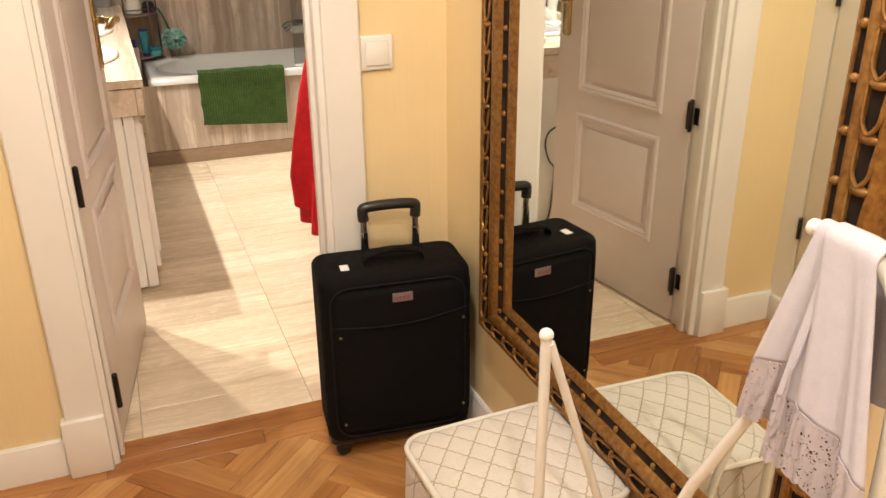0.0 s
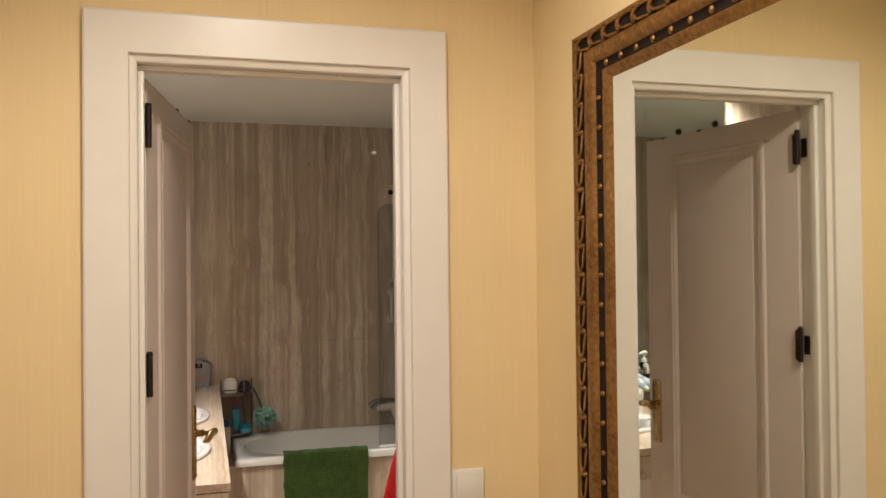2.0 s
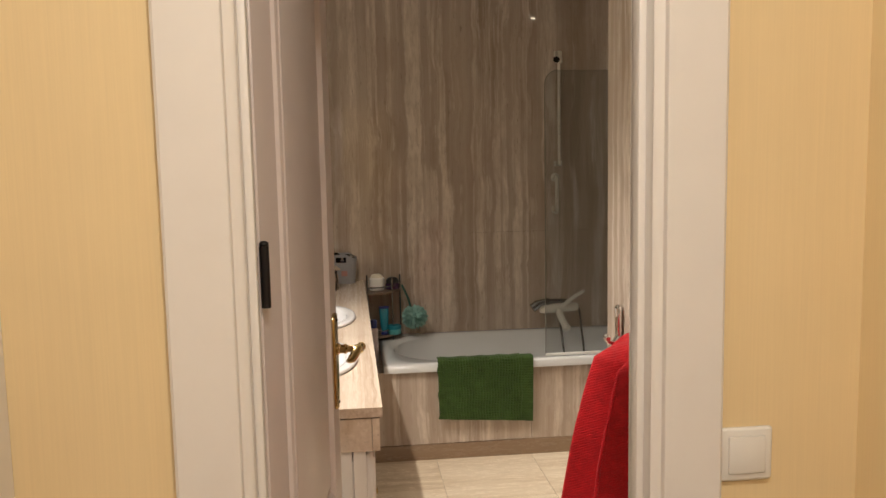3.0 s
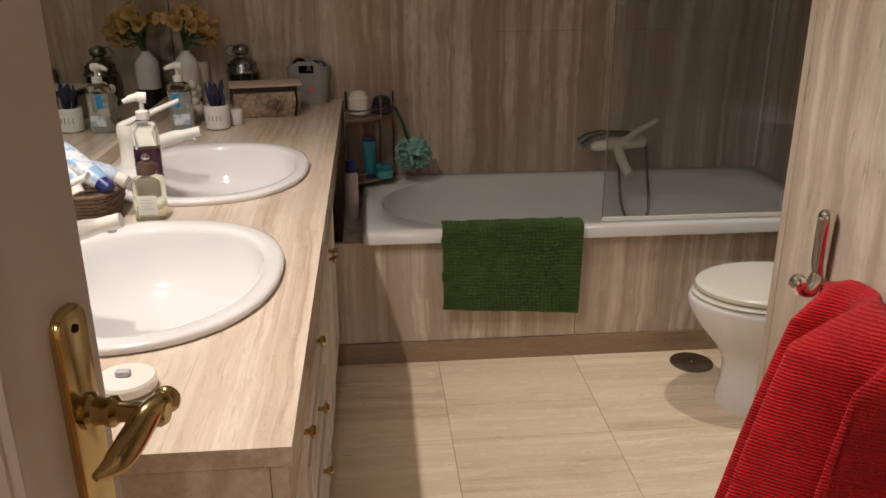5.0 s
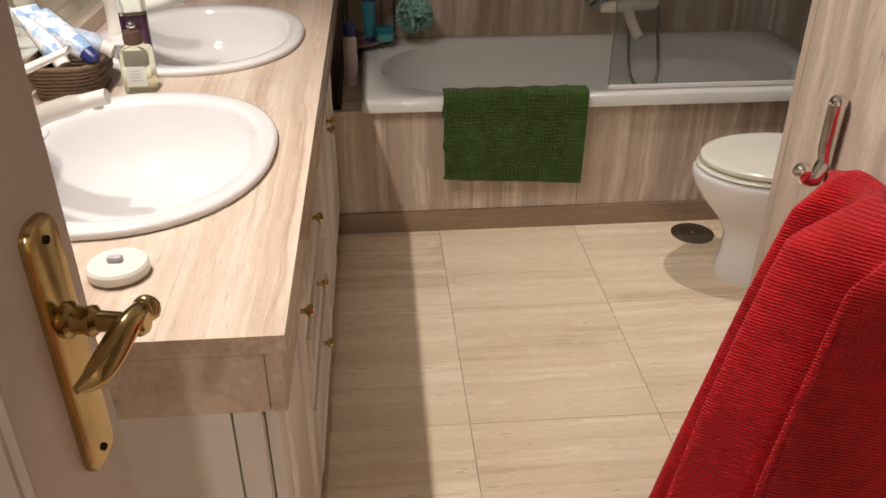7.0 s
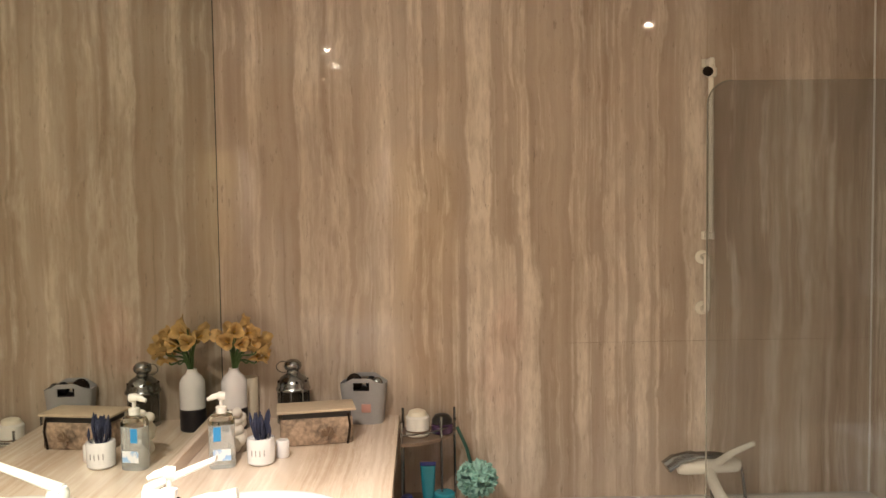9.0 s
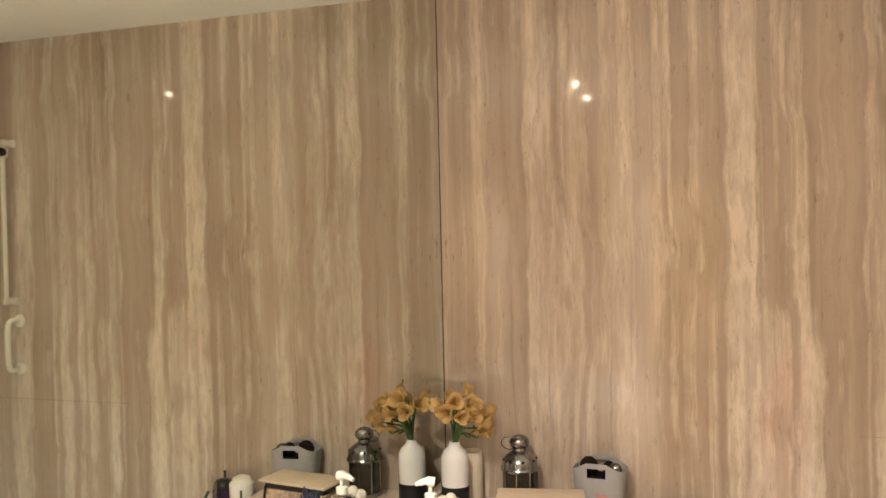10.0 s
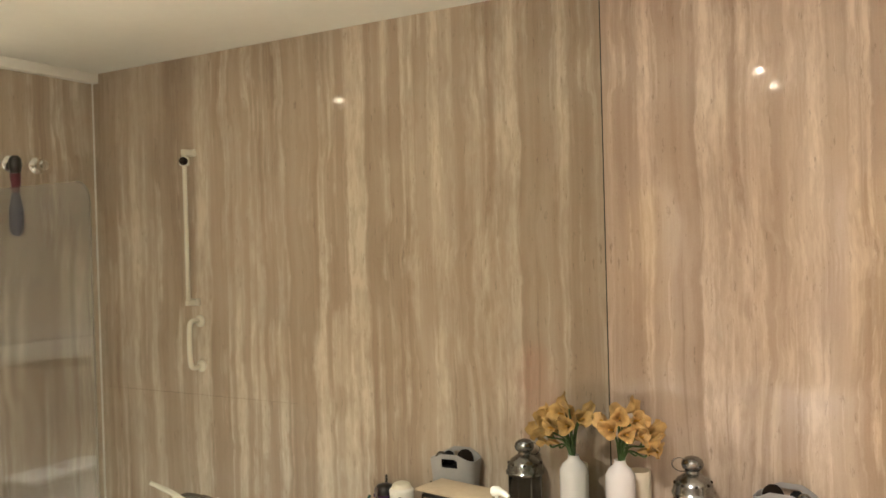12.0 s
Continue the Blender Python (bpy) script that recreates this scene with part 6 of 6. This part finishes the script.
part("carry_ring", tube(bmesh.new(), [(lx - 0.020 + 0.026 * math.cos(a) - 0.012, ly - 0.01, Z + 0.205 + 0.020 * math.sin(a)) for a in [2 * math.pi * k / 20 for k in range(21)]], 0.0018, 6, False), M["steel"], lantern)

felt = plain("grey_felt", (0.34, 0.335, 0.34), 0.9, vary=0.08, scale=200, bump=0.3)
tote = thing("felt_basket", "soft grey basket with cut-out handles full of odds and ends", "basket", (0.250, 5.658, Z), -6, local=True)

bm = bmesh.new()
n, nv = 72, 22
ring = rounded_rect(1, 1, 0.32, 17)
grid = []
for j in range(nv + 1):
    v = j / nv
    k = 0.140 + 0.026 * v
    grid.append([bm.verts.new((p * k, q * k * 0.72, (0.158 + 0.016 * math.cos(p * 5.5)) * v)) for p, q in ring])
for j in range(nv):
    for i in range(len(ring)):
        i2 = (i + 1) % len(ring)
        m = (grid[j][i].co + grid[j + 1][i2].co) / 2
        if abs(m.y) > 0.04 and (m.x / 0.030) ** 2 + ((m.z - 0.134) / 0.014) ** 2 < 1:
            continue
        bm.faces.new((grid[j][i], grid[j][i2], grid[j + 1][i2], grid[j + 1][i]))
bm.faces.new(list(reversed(grid[0])))
bmesh.ops.recalc_face_normals(bm, faces=bm.faces)
bmesh.ops.solidify(bm, geom=list(bm.faces), thickness=0.004)
part("felt_body", bm, felt, tote, "grey felt body", angle=60)
part("patch", boxes(((0.0, -0.0585, 0.045), (0.034, -0.0565, 0.075)), bevel=0.0008), plain("coral_patch", (0.50, 0.26, 0.22), 0.8), tote, "faded coral patch")
for nm, x, y, z, r, mat in (("bundle", -0.035, 0.0, 0.142, 0.030, M["dark"]), ("roll", 0.028, 0.005, 0.140, 0.022, M["suit_trim"]), ("bundle", 0.05, -0.01, 0.140, 0.022, M["steel"])):
    part(nm, ball(bmesh.new(), (x, y, z), r, 14, 1, 0.9, 1.1), mat, tote)
part("stuffing", boxes(((-0.06, -0.042, 0.004), (0.06, 0.042, 0.12)), bevel=0.01), M["suit_trim"], tote)

cord = thing("power_cord", "black appliance cord hanging beside the vanity end", "cable", (0.15, 3.24, 0.3))
part("cable", tube(bmesh.new(), curve([(0.06, 3.258, 0.50), (0.10, 3.245, 0.485), (0.145, 3.240, 0.455), (0.155, 3.240, 0.40), (0.13, 3.245, 0.33), (0.10, 3.25, 0.28), (0.11, 3.252, 0.10), (0.13, 3.235, 0.006), (0.02, 3.20, 0.006)], 6), 0.004, 8), M["black"], cord)
part("plug", boxes(((0.035, 3.236, 0.475), (0.075, 3.2615, 0.525)), bevel=0.008, segments=3), M["black"], cord)


# ---- floor pieces ----
def clip(poly, x0, x1, y0, y1):
    for axis, limit, keep in ((0, x0, 1), (0, x1, -1), (1, y0, 1), (1, y1, -1)):
        out = []
        for a, b in zip(poly, poly[1:] + poly[:1]):
            ina, inb = (a[axis] - limit) * keep >= 0, (b[axis] - limit) * keep >= 0
            if ina:
                out.append(a)
            if ina != inb:
                t = (limit - a[axis]) / (b[axis] - a[axis])
                out.append((a[0] + (b[0] - a[0]) * t, a[1] + (b[1] - a[1]) * t))
        poly = out
        if len(poly) < 3:
            return []
    return poly


EDGE = 2.262
floor_hall = structure("floor_hall", boxes(((HX0 - 0.6, HY0 - 0.1, -0.06), (HX1 + 0.1, EDGE, -0.006))), M["gap"], "oak herringbone parquet floor of the hall")
floor_bath = structure("floor_bath", boxes(((XL, EDGE, -0.06), (XR + 0.02, YB, -0.0025))), M["grout"], "polished travertine tile floor of the bathroom")


def plank(cx, cy, angle, length, width, limits):
    c, s = math.cos(angle), math.sin(angle)
    q = 0.0005
    pts = [(cx + (a * c - b * s), cy + (a * s + b * c)) for a, b in ((-length / 2 + q, -width / 2 + q), (length / 2 - q, -width / 2 + q), (length / 2 - q, width / 2 - q), (-length / 2 + q, width / 2 - q))]
    poly = clip(pts, *limits)
    if len(poly) < 3:
        return
    area = abs(sum(a[0] * b[1] - b[0] * a[1] for a, b in zip(poly, poly[1:] + poly[:1]))) / 2
    if area < 1e-4:
        return
    loc = [((x - cx) * c + (y - cy) * s, -(x - cx) * s + (y - cy) * c) for x, y in poly]
    bm = bmesh.new()
    mx, my = sum(p[0] for p in loc) / len(loc), sum(p[1] for p in loc) / len(loc)
    low = [bm.verts.new((x, y, -0.006)) for x, y in loc]
    mid = [bm.verts.new((x, y, -0.0008)) for x, y in loc]
    top = [bm.verts.new((x - math.copysign(0.0009, x - mx), y - math.copysign(0.0009, y - my), 0.0)) for x, y in loc]
    ring_faces(bm, [low, mid, top], True, False, True)
    ob = new("plank", mesh_of("plank", bm, M["oak"], False))
    ob.parent = floor_hall
    ob.matrix_basis = pose(cx, cy, random.uniform(-0.0002, 0.0002), 0, 0, math.degrees(angle))


PW, PL = 0.07, 0.35
lim = (HX0, HX1, HY0, DY0 - 0.075)
r2 = math.sqrt(0.5)
for i in range(-30, 31):
    for j in range(-16, 17):
        # herringbone cell in the turned frame
        for kind in (0, 1):
            base_u, base_v = i * PW + j * PL, i * PW - j * PL
            if kind == 0:
                u, v, ang = base_u + PL / 2, base_v + PW / 2, 0.0
            else:
                u, v, ang = base_u + PW / 2, base_v + PW + PL / 2, math.pi / 2
            x = 0.45 + (u - v) * r2
            y = 0.4 + (u + v) * r2
            if HX0 - 0.3 < x < HX1 + 0.3 and HY0 - 0.3 < y < DY0 + 0.2:
                plank(x, y, ang + math.pi / 4, PL, PW, lim)
for k in range(5):
    plank(HX0 + 0.1 + 0.42 * k, DY0 - 0.0375, 0, 0.42, 0.073, (HX0, HX1, DY0 - 0.0745, DY0 + 0.0))
plank((OX0 + OX1) / 2, (DY0 + EDGE) / 2 + 0.0005, 0, OX1 - OX0, EDGE - DY0 - 0.001, (OX0, OX1, DY0, EDGE))

TPX, TPY = 0.4935, 0.5205
xs = [0.702 + TPX * k for k in range(-2, 4)]
ysl = [3.966 + TPY * k for k in range(-4, 4)]
q = 0.0009
for x0, x1 in zip(xs, xs[1:]):
    for y0, y1 in zip(ysl, ysl[1:]):
        a0, a1, b0, b1 = max(x0 + q, XL), min(x1 - q, XR), max(y0 + q, EDGE + 0.0005), min(y1 - q, YB)
        if a1 - a0 > 0.02 and b1 - b0 > 0.02:
            bm = bmesh.new()
            box(bm, (a0, b0, -0.012), (a1, b1, 0.0))
            edges = [e for e in bm.edges if all(v.co.z > -0.001 for v in e.verts)]
            bmesh.ops.bevel(bm, geom=edges, offset=0.0009, segments=1, affect="EDGES")
            ob = new("tile", mesh_of("tile", bm, M["tile"], False))
            ob.parent = floor_bath
